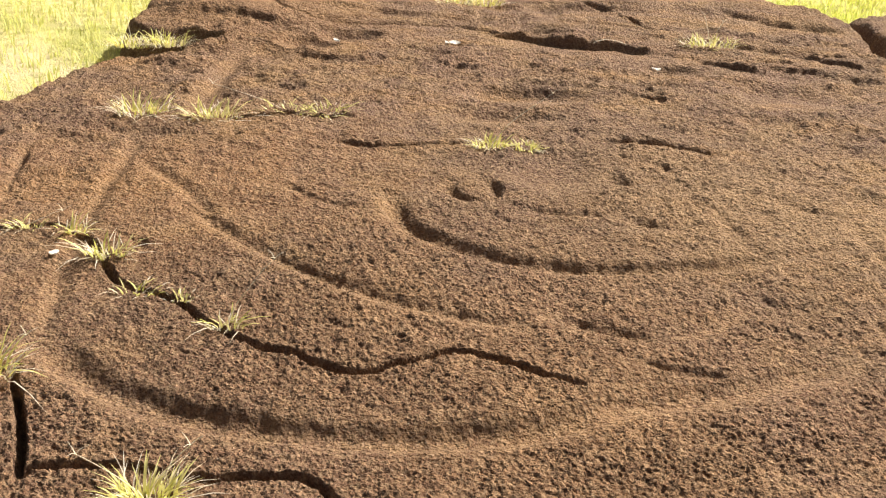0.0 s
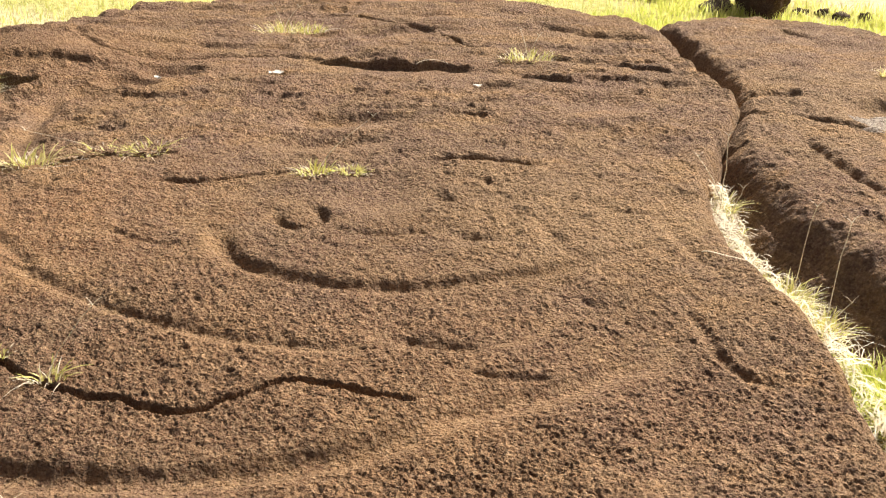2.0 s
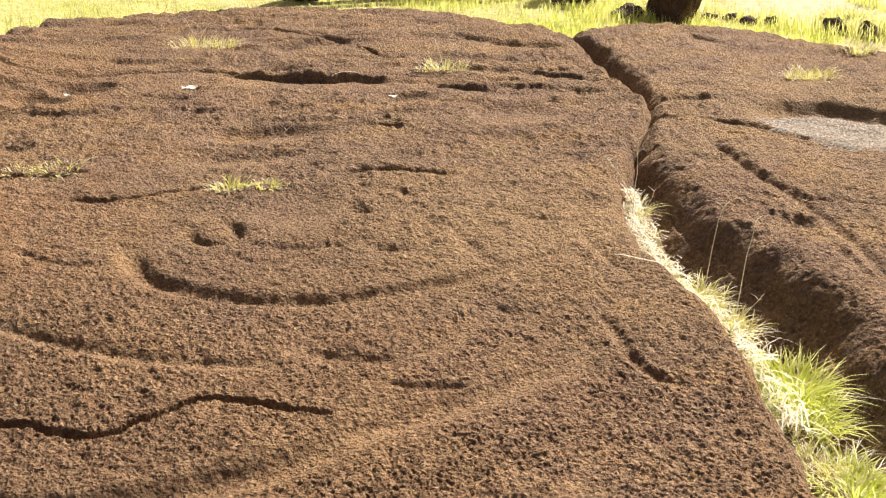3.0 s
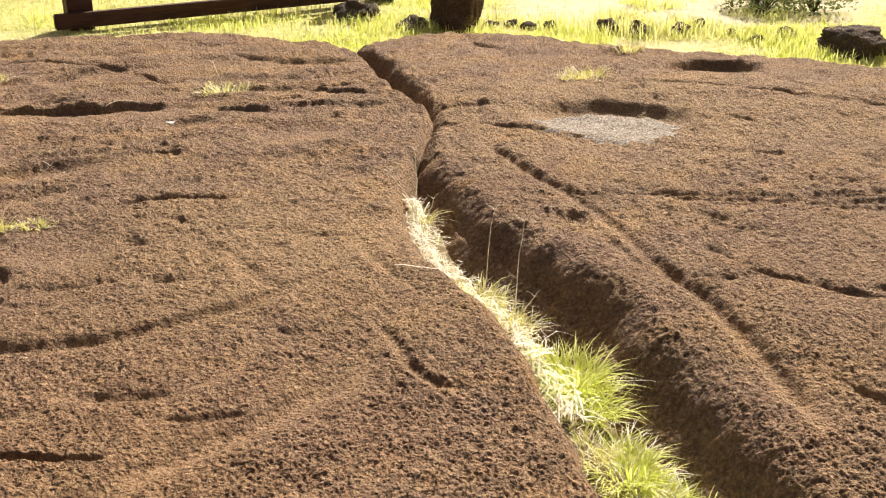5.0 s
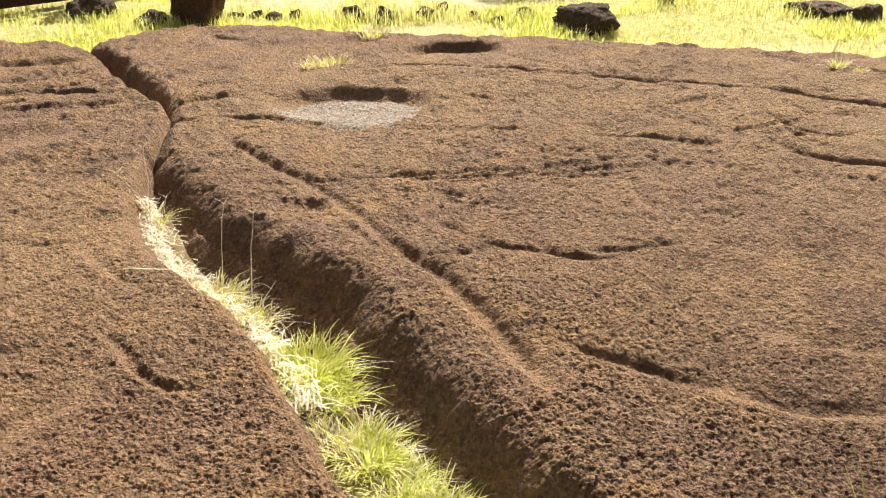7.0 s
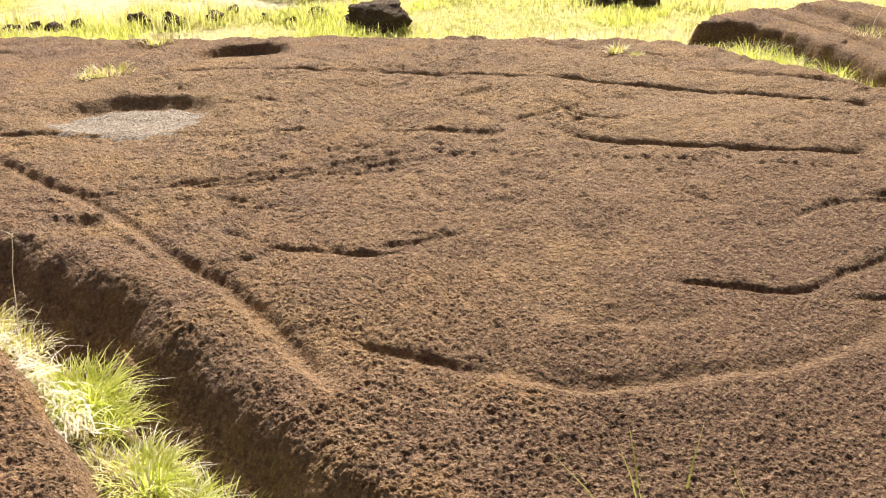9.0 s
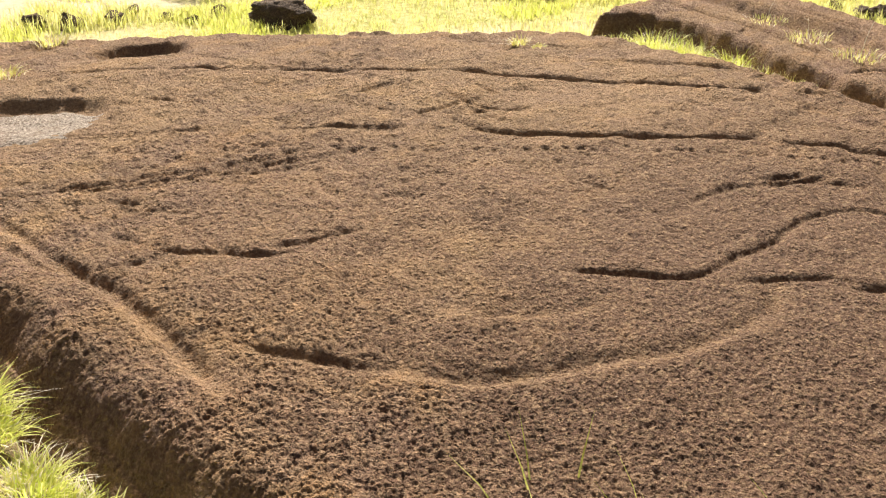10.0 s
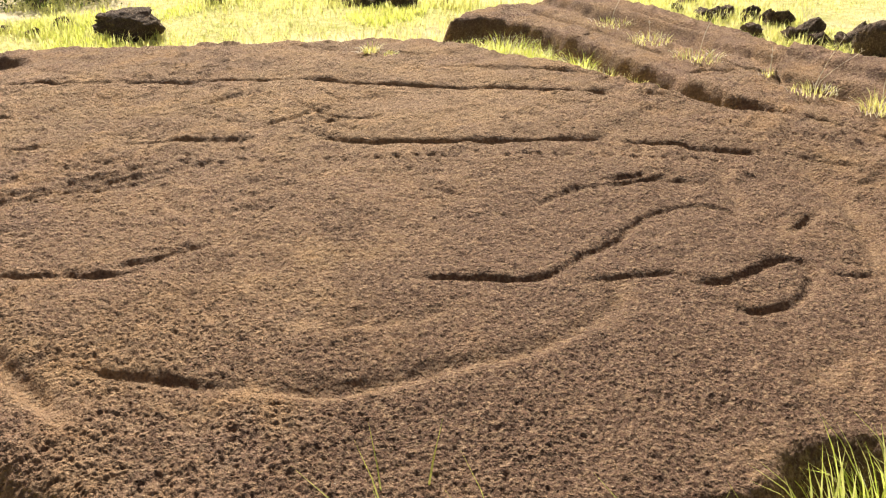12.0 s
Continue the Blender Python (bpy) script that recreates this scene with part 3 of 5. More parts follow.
groove(EAST_MARKS, [(2.331, 4.139), (2.493, 4.096), (2.691, 3.886), (2.846, 3.67)], 0.035, 0.020)
scarp(EAST_MARKS, [(3.575, 6.343), (3.731, 5.968), (3.786, 5.46)], 0.18, 0.035)
scarp(EAST_MARKS, [(5.458, 4.115), (5.682, 3.747), (5.998, 3.466)], 0.16, 0.025)
soft(EAST_MARKS, [(1.812, 1.379), (1.790, 1.180), (1.774, 1.062)], 0.08, 0.014)
groove(EAST_MARKS, [(3.202, 0.876), (3.299, 0.794), (3.322, 0.704)], 0.03, 0.010)
groove(EAST_MARKS, [(3.970, 1.050), (3.974, 1.275)], 0.02, 0.010)
groove(EAST_MARKS, [(4.026, 0.797), (4.218, 0.764), (4.365, 0.640), (4.686, 0.459)], 0.018, 0.008)
groove(EAST_MARKS, [(2.602, 1.951), (2.669, 1.845), (2.728, 1.730)], 0.03, 0.014)
groove(EAST_MARKS, [(2.542, 2.353), (2.548, 2.201), (2.571, 2.048)], 0.03, 0.012)
groove(EAST_MARKS, [(2.726, 2.579), (2.793, 2.388)], 0.02, 0.010)
groove(EAST_MARKS, [(6.493, 1.692), (6.551, 1.421)], 0.03, 0.016)
groove(EAST_MARKS, [(6.021, 1.397), (6.100, 1.224), (6.045, 1.008)], 0.05, 0.020)
groove(EAST_MARKS, [(5.853, 3.354), (5.898, 2.790), (5.983, 2.362)], 0.04, 0.016)
groove(EAST_MARKS, [(5.728, 2.371), (5.917, 1.877), (6.064, 1.379)], 0.04, 0.018)
groove(EAST_MARKS, [(5.774, 1.139), (5.843, 0.788), (5.730, 0.490)], 0.04, 0.016)
groove(EAST_MARKS, [(3.193, 2.527), (3.322, 2.499), (3.450, 2.465), (3.597, 2.379)], 0.034, 0.018)
groove(EAST_MARKS, [(3.164, 2.398), (3.371, 2.262), (3.607, 2.229), (3.814, 2.186)], 0.032, 0.014)
groove(EAST_MARKS, [(4.313, 2.850), (4.473, 2.763), (4.671, 2.701)], 0.034, 0.016)
groove(EAST_MARKS, [(2.686, 2.477), (2.783, 2.379), (2.821, 2.211)], 0.034, 0.016)
groove(EAST_MARKS, [(4.414, 0.693), (4.530, 0.611), (4.637, 0.548)], 0.032, 0.014)


def row_of_cups(marks, points, spacing, radius):
    """Small pecked cups along a line."""
    rng = random.Random(3)
    for (ax, ay), (bx, by) in zip(points[:-1], points[1:]):
        n = max(1, int(math.hypot(bx - ax, by - ay) / spacing))
        for k in range(n):
            t = (k + rng.uniform(-0.2, 0.2)) / n
            hollow(marks, (ax + t * (bx - ax) + rng.uniform(-0.01, 0.01), ay + t * (by - ay)), radius * rng.uniform(0.7, 1.3), radius * rng.uniform(0.7, 1.2), 0.014)


row_of_cups(EAST_MARKS, [(3.71, 2.27), (3.83, 2.07), (3.97, 1.91), (4.22, 1.55), (4.49, 1.14), (4.78, 0.72), (4.97, 0.30)], 0.065, 0.022)


def carve(x, y, marks, worn_field=None):
    """Depth cut into the rock at each place; worn_field takes how far the crust is rubbed off along the lines."""
    wx, wy = x + 0.005 * lattice(x, y, 14, 3) + 0.0025 * lattice(x, y, 45, 5), y + 0.005 * lattice(x, y, 14, 4) + 0.0025 * lattice(x, y, 45, 6)
    cut = np.zeros_like(x)
    for kind, points, width, depth in marks:
        p = np.array(points)
        reach = 2.8 * (max(width) if kind in ("hollow", "recess") else max(width, 0.03)) + 0.03
        near = np.flatnonzero((x > p[:, 0].min() - reach) & (x < p[:, 0].max() + reach) & (y > p[:, 1].min() - reach) & (y < p[:, 1].max() + reach))
        if not len(near):
            continue
        px, py = wx[near], wy[near]
        if kind == "recess":
            ux, uy = (px - p[0, 0]) / width[0], (py - p[0, 1]) / width[1]
            d = (np.abs(ux) ** 3 + np.abs(uy) ** 3) ** (1 / 3)
            v = depth / (1 + np.exp(np.clip((d - 0.92) * 9, -30, 30))) * np.clip(0.55 + 0.5 * uy, 0.1, 1)
        elif kind == "scarp":
            s = side_distance(px, py, points) + 0.012 * lattice(px, py, 11, 15)
            ends = np.minimum(np.hypot(px - p[0, 0], py - p[0, 1]), np.hypot(px - p[-1, 0], py - p[-1, 1]))
            v = depth * np.clip(ends / (1.2 * width), 0, 1) ** 0.7 * (1 + 0.35 * lattice(px, py, 6, 16)) * np.exp(-np.clip(s, 0, None) / (0.45 * width)) / (1 + np.exp(np.clip(-s / 0.006, -40, 40)))
        elif kind == "hollow":
            big = width[0] > 0.2 and p[0, 0] > 2
            c, s = (0.80, -0.60) if big else (1.0, 0.0)
            ux, uy = (px - p[0, 0]) * c + (py - p[0, 1]) * s, -(px - p[0, 0]) * s + (py - p[0, 1]) * c
            d = np.sqrt((ux / width[0]) ** 2 + (uy / width[1]) ** 2)
            if depth > 0.09:
                v = depth / (1 + np.exp((d - 0.93) * 20)) * np.clip(0.60 + 0.55 * uy / width[1], 0.12, 1)
            else:
                v = depth * np.exp(-(d * 1.15) ** 3)
        else:
            d = line_distance(px, py, points) / (0.5 * max(width, 0.034 if kind == "groove" else 0.02))
            ends = np.minimum(np.hypot(px - p[0, 0], py - p[0, 1]), np.hypot(px - p[-1, 0], py - p[-1, 1]))
            worn = (0.97 + 0.12 * lattice(px, py, 4, 9)) * np.clip(0.25 + ends / (1.5 * width + 0.06), 0.25, 1)
            if kind == "groove":
                v = min(max(0.95 * depth, 0.0140), 0.52 * max(width, 0.034)) * worn * (1.10 * np.exp(-0.85 * np.abs(d) ** 2.6) + 0.22 * np.exp(-(d / 2.3) ** 2))
            elif kind == "soft":
                v = 1.5 * depth * worn * np.exp(-d * d)
            else:
                v = depth * np.clip(1.35 - d, 0, 1) * np.clip(0.25 + 8 * ends, 0, 1)
        if worn_field is not None and kind in ("groove", "soft"):
            rub = np.exp(-(d / (1.9 if kind == "groove" else 1.2)) ** 2) * min(1.0, 14 * width)
            worn_field[near] = np.maximum(worn_field[near], rub)
        cut[near] = np.where(np.abs(v) > np.abs(cut[near]), v, cut[near] + np.where(cut[near] == 0, v, 0))
    return cut


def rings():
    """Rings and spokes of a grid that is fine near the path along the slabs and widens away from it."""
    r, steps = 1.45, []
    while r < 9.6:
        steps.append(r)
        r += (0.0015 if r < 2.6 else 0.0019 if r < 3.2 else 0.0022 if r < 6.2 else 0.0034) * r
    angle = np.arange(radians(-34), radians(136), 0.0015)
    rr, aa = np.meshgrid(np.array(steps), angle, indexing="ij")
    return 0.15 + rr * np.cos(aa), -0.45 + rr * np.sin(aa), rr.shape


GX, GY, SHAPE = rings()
FLOOR = -0.50


def slab_swell(x, y):
    """Broad and middling unevenness of the rock."""
    return 0.010 * rough(x, y, 1.3, 3, 0.5, 21) + 0.004 * rough(x, y, 9, 3, 0.6, 31)


def slab(name, label, outline, marks, lift, slope, curve, bench=False, crag=0.018, dip=72.0):
    """One bed of rock: the domed top with its relief and carvings, falling away at the outline. slope, curve: how steep and how rounded the sides are."""
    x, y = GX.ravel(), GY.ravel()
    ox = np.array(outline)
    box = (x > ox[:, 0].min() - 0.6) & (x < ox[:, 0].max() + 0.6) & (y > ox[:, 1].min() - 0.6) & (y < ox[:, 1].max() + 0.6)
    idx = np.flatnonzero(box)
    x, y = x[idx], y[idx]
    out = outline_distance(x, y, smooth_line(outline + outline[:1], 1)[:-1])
    out = out + 0.016 * rough(x, y, 5, 2, 0.5, 11) + 0.016 * np.where(x < 3.2, np.clip((y - 3.3) / 0.8, 0, 1), 0.4) * rough(x, y, 3.4, 3, 0.6, 13)
    k, rho = slope(x, y), curve(x, y)
    drop = k * np.where(out > rho, out, np.clip(out + rho, 0, None) ** 2 / (4 * rho))
    if bench:
        drop = np.where(k < 2, np.minimum(drop, 0.14 + 1.10 * np.maximum(out - 0.10, 0)), drop)
    z = top_plane(x, y) + lift(x, y)
    z += slab_swell(x, y)
    worn_crust = np.zeros(SHAPE[0] * SHAPE[1])
    rubbed = np.zeros_like(x)
    cut = carve(x, y, marks, rubbed)
    worn_crust[idx] = rubbed
    c, si = math.cos(radians(dip)), math.sin(radians(dip))
    strata = np.tanh(2.0 * rough(c * x + si * y, 0.20 * (si * x - c * y), 6, 3, 0.6, 41))
    far = np.clip((np.hypot(x - 0.15, y + 0.45) - 3.2) / 2.5, 0, 1)
    z += crag * far * strata * np.clip(1 - cut / 0.012, 0, 1)
    z -= cut
    away = np.hypot(x - 0.15, y + 0.45)
    near, mid = np.clip((4.6 - away) / 1.8, 0, 1), np.clip((away - 2.6) / 1.4, 0, 1)
    open_rock = np.clip(0.88 + 0.30 * lattice(x, y, 1.1, 61) + 0.16 * lattice(x, y, 3.7, 62), 0.45, 1.25)
    open_rock = open_rock * np.clip(1.15 - np.abs(cut) / 0.020, 0.3, 1) * np.clip(1.1 - drop / 0.10, 0.35, 1) * (1 - 0.80 * rubbed)
    jx, jy = x + 0.005 * lattice(x, y, 70, 63) + 0.003 * lattice(x, y, 140, 64), y + 0.005 * lattice(x, y, 70, 65) + 0.003 * lattice(x, y, 140, 66)
    # gas pits close by
    z -= open_rock * near * (0.0068 * vesicles(jx, jy, 0.0140, 5, 0.95) + 0.0028 * vesicles(jx + 1.3, jy + 0.7, 0.022, 8, 0.6))
    z -= open_rock * mid * 0.0036 * vesicles(jx + 0.4, jy + 2.1, 0.021, 15, 0.95)
    # lumps and ridged crust between the pits
    z += open_rock * near * (0.0036 * rough(x, y, 44, 3, 0.65, 53) + 0.0034 * (crumble(x, y, 34, 2, 55) - 0.6))
    z += open_rock * (0.0028 + 0.002 * far) * rough(x, y, 13, 2, 0.6, 51)
    z += open_rock * mid * ((0.0042 + 0.0012 * far) * rough(x, y, 38, 2, 0.6, 57) + (0.0022 + 0.005 * far) * rough(x, 0.6 * y, 10, 2, 0.6, 58))
    z = np.maximum(z - drop, FLOOR)
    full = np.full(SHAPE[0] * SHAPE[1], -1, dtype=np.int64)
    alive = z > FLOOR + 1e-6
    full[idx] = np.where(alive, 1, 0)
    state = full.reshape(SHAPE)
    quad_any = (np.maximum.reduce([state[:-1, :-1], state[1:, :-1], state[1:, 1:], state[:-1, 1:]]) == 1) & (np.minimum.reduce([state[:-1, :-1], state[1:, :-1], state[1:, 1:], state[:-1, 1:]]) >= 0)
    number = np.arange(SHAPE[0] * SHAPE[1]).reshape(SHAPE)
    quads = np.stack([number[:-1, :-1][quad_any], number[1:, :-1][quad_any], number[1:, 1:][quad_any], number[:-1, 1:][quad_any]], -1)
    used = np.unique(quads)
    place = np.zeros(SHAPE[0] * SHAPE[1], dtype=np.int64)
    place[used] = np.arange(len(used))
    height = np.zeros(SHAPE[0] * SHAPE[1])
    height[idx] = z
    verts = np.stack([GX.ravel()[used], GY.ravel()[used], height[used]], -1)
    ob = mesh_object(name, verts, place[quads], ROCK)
    ob.data.attributes.new("worn_crust", "FLOAT", "POINT").data.foreach_set("value", worn_crust[used].astype(np.float32))
    return tagged(ob, label, "rock slab", kind="structure")


def even(v):
    return lambda x, y: np.full(x.shape, float(v))


WEST_OUTLINE = [(-2.30, 1.30), (-2.45, 2.5), (-2.15, 3.5), (-1.87, 4.15), (-1.72, 4.60), (-1.52, 4.93), (-1.30, 5.02), (-1.02, 5.14), (-1.10, 5.26), (-1.35, 5.30), (-1.56, 5.38), (-1.60, 5.62), (-1.50, 6.35), (-1.30, 6.70),
                (-0.90, 7.10), (-0.60, 7.70), (0.70, 7.95), (1.30, 7.95), (1.80, 7.78), (2.34, 7.36), (2.65, 7.00), (2.78, 6.66), (2.78, 6.25),
                (2.69, 5.80), (2.54, 5.25), (2.50, 4.98), (2.46, 4.70), (2.45, 4.44), (2.41, 4.32), (2.33, 4.20), (2.20, 4.04), (2.08, 3.84), (1.94, 3.54), (1.80, 3.36), (1.67, 3.05), (1.63, 2.87), (1.60, 2.66),
                (1.60, 2.25), (1.59, 2.05), (1.56, 1.90), (1.50, 1.72), (1.44, 1.45), (1.38, 1.20), (1.30, 0.95), (0.90, 1.22), (-1.0, 1.32)]
EAST_OUTLINE = [(2.86, 6.40), (2.84, 5.86), (2.72, 5.40), (2.63, 4.98), (2.57, 4.62), (2.49, 4.40), (2.41, 4.24), (2.31, 4.06), (2.15, 3.82), (2.07, 3.62), (2.06, 3.40), (2.04, 3.10), (2.02, 2.72),
                (2.04, 2.40), (2.05, 2.12), (1.99, 1.92), (1.96, 1.66), (1.90, 1.42), (1.86, 1.16), (1.81, 0.98), (1.78, 0.80), (1.95, 0.56), (2.12, 0.33), (2.38, -0.02),
                (2.50, -0.22), (2.62, -0.36), (2.76, -0.44), (2.90, -0.44), (3.02, -0.54), (3.14, -0.78), (3.45, -1.00), (4.0, -1.35), (5.9, -1.65), (5.98, -0.30), (5.92, -0.05), (5.84, 0.20), (5.80, 0.46),
                (5.92, 0.78), (6.05, 1.00), (6.14, 1.20), (6.23, 1.60), (6.34, 2.00), (6.44, 2.50), (6.20, 3.20), (5.80, 3.75), (5.40, 4.30), (4.98, 4.88), (4.72, 5.25), (4.45, 5.75), (4.25, 6.25),
                (3.85, 6.62), (3.44, 6.76), (3.15, 6.65)]
RIDGE_OUTLINE = [(6.98, 2.74), (7.20, 2.52), (7.08, 2.10), (6.75, 1.60), (6.52, 1.34), (6.41, 1.13), (6.24, 0.91), (6.09, 0.67), (5.99, 0.53), (5.93, 0.31), (5.78, 0.08), (5.75, -0.10), (5.68, -0.30),
                 (5.55, -1.65), (7.10, -1.65), (6.86, -0.10), (6.95, 0.11), (7.07, 0.45), (7.30, 0.67), (7.61, 1.12), (7.88, 1.61), (8.10, 2.08), (7.85, 2.50), (7.45, 2.80)]


def west_face(x, y):
    """The east bed's long worn flank over the gap is a slope; its other sides are steeper."""
    flank = 1 / (1 + np.exp(np.clip(np.maximum(np.maximum((x - 2.35) / 0.04, (y - 3.8) / 0.06), (0.9 - y) / 0.06), -40, 40)))
    return 3.6 - 2.05 * flank


def ledges(x, y):
    """The ridge's top rises in two low steps."""
    first = (x - 7.11) * 0.89 - (y - 0.95) * 0.46
    second = (x - 6.31) * 0.95 - (y + 0.13) * 0.31
    rise = 0.055 / (1 + np.exp(-first / 0.012)) + 0.05 / (1 + np.exp(-second / 0.012)) * (y < 0.45)
    return 0.01 - top_plane(x, y) + rise


slab("rock_slab_west", "brown pitted lava slab carved with a canoe and a face", WEST_OUTLINE, WEST_MARKS, lambda x, y: 0.10 * np.exp(-((x + 1.1) / 0.45) ** 2 - ((y - 6.05) / 0.6) ** 2), even(3.2), lambda x, y: 0.07 - 0.035 / (1 + np.exp((3.6 - y) / 0.1)))
slab("rock_slab_east", "brown pitted lava slab carved with fish, lines and bowls", EAST_OUTLINE, EAST_MARKS, even(0.0), west_face, lambda x, y: 0.06 + 0.015 / (1 + np.exp((y - 3.9) / 0.1)), True, 0.009)
groove(RIDGE_MARKS, [(7.62, 1.94), (7.45, 1.6), (7.28, 1.22), (7.11, 0.95)], 0.12, 0.06)
groove(RIDGE_MARKS, [(6.45, 0.30), (6.36, 0.08), (6.31, -0.13)], 0.11, 0.07)
groove(RIDGE_MARKS, [(7.55, 2.45), (7.30, 1.95), (6.98, 1.45), (6.72, 1.12)], 0.06, 0.035)
groove(RIDGE_MARKS, [(7.75, 1.75), (7.55, 1.40), (7.32, 1.05)], 0.06, 0.04)
cleft(RIDGE_MARKS, [(6.85, 0.85), (6.70, 0.70), (6.62, 0.45), (6.42, 0.38)], 0.025, 0.05)
cleft(RIDGE_MARKS, [(7.2, 1.8), (7.05, 1.72), (6.92, 1.80)], 0.025, 0.05)
cleft(RIDGE_MARKS, [(6.35, 0.9), (6.5, 0.82), (6.56, 0.6)], 0.025, 0.04)
slab("rock_slab_ridge", "raised brown lava ledge with grass at its foot", RIDGE_OUTLINE, RIDGE_MARKS, ledges, even(3.4), even(0.025), False, 0.005, -33.0)

# ---- ground ----
GAP_LINE = [(1.86, 3.32), (1.75, 3.08), (1.70, 2.88), (1.67, 2.6), (1.67, 2.2), (1.63, 1.9), (1.57, 1.7), (1.51, 1.4), (1.45, 1.15), (1.38, 0.9), (1.3, 0.7)]
STEP_LINE = [(6.75, 2.50), (6.62, 2.0), (6.48, 1.5), (6.30, 1.15), (6.10, 0.85), (5.95, 0.60), (5.86, 0.30)]


def ground_height(x, y):
    z = -0.29 + 0.018 * rough(x, y, 0.8, 3, 0.5, 71) + 0.006 * rough(x, y, 6, 2, 0.5, 75)
    z = np.maximum(z, -0.115 - 0.9 * np.maximum(line_distance(x, y, GAP_LINE) - 0.035, 0) + 0.006 * rough(x, y, 9, 2, 0.5, 77))
    return np.maximum(z, -0.135 - 0.9 * np.maximum(line_distance(x, y, STEP_LINE) - 0.15, 0) + 0.006 * rough(x, y, 9, 2, 0.5, 78))


def ground_sheet():
    far = [14, 17, 22, 30, 45, 70, 120, 220, 400]
    gx = np.array([-v for v in far[::-1]] + list(np.arange(-11, 13, 0.09)) + far)
    xx, yy = np.meshgrid(gx, gx, indexing="ij")
    zz = ground_height(xx.ravel(), yy.ravel())
    n = len(gx)
    number = np.arange(n * n).reshape(n, n)
    quads = np.stack([number[:-1, :-1].ravel(), number[1:, :-1].ravel(), number[1:, 1:].ravel(), number[:-1, 1:].ravel()], -1)
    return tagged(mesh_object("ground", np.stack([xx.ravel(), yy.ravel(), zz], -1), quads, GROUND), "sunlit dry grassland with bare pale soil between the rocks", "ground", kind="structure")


ground_sheet()


def at_ground(x, y):
    return float(ground_height(np.array([x]), np.array([y]))[0])


def at_top(x, y):
    return float(top_plane(np.array([x]), np.array([y]))[0])


# ---- grass ----
def blades(rng, n, spread, height, lean, width, squash=1.0):
    """Bent, tapering blades rising from a patch: vertices and faces."""
    verts, faces = [], []
    for _ in range(n):
        a, r = rng.uniform(0, 2 * math.pi), spread * math.sqrt(rng.random())
        bx, by = r * math.cos(a), r * math.sin(a) * squash
        h = height * rng.uniform(0.45, 1.1)
        turn = a + rng.gauss(0, 0.8)
        tilt = lean * (0.3 + 0.9 * r / spread) * rng.uniform(0.5, 1.5)
        w = width * rng.uniform(0.6, 1.2)
        sx, sy = -math.sin(turn), math.cos(turn)
        base = len(verts)
        for s, ww in ((0, 1.0), (0.4, 0.85), (0.75, 0.5)):
            out, up = tilt * h * s ** 1.7, h * s * (1 - 0.25 * tilt * s)
            cx, cy = bx + out * math.cos(turn), by + out * math.sin(turn)
            verts += [(cx - sx * w * ww / 2, cy - sy * w * ww / 2, up), (cx + sx * w * ww / 2, cy + sy * w * ww / 2, up)]
        out, up = tilt * h, h * (1 - 0.3 * tilt)
        verts.append((bx + out * math.cos(turn), by + out * math.sin(turn), up))
        faces += [(base, base + 1, base + 3, base + 2), (base + 2, base + 3, base + 5, base + 4), (base + 4, base + 5, base + 6)]
    return verts, faces


def stem(points, radius):
    """A thin round stalk along a line."""
    verts, faces = [], []
    for k, p in enumerate(points):
        r = radius * (1 - 0.55 * k / (len(points) - 1))
        for s in range(5):
            verts.append((p[0] + r * math.cos(s * 1.2566), p[1] + r * math.sin(s * 1.2566), p[2]))
        if k:
            b = 5 * k
            faces += [(b - 5 + s, b - 5 + (s + 1) % 5, b + (s + 1) % 5, b + s) for s in range(5)]
    return verts, faces


SEEDS = iter(range(100, 2000))


def grass_tuft(x, y, z, n, spread, height, label, lean=0.7, width=0.006, material=None, dry=0.3, squash=1.0, stalks=(), turn=0.0):
    """A tuft: green blades, dry straw among them, and seed stalks given as (dx, dy, height)."""
    rng = random.Random(next(SEEDS))
    thing = tagged(new("grass_tuft"), label, "grass", "grass tufts on the rock")
    thing.matrix_world = pose(x, y, z - 0.005, 0, 0, turn)
    tagged(mesh_object("foliage", *blades(rng, n, spread, height, lean, width, squash), material or GRASS, thing), kind="stuff")
    if dry:
        tagged(mesh_object("dry_foliage", *blades(rng, max(3, int(n * dry)), spread * 1.15, height * 0.8, lean * 1.5, width * 0.6, squash), STRAW, thing, "bleached dead blades"), kind="stuff")
    for dx, dy, h in stalks:
        n_p = 7
        line = [(dx * (k / n_p) ** 1.6 + rng.gauss(0, 0.002), dy * (k / n_p) ** 1.6 + rng.gauss(0, 0.002), h * k / n_p) for k in range(n_p + 1)]
        v, f = stem(line, 0.0022)
        tip = line[-1]
        for a in (0.4, 2.3, 4.4):
            b = len(v)
            v2, f2 = stem([tip, (tip[0] + 0.012 * math.cos(a), tip[1] + 0.012 * math.sin(a), tip[2] + 0.010), (tip[0] + 0.03 * math.cos(a), tip[1] + 0.03 * math.sin(a), tip[2] + 0.016)], 0.0014)
            v, f = v + v2, f + [tuple(i + b for i in q) for q in f2]
        mesh_object("seed_stalk", v, f, STRAW, thing, "thin dry seed stalk")
    return thing


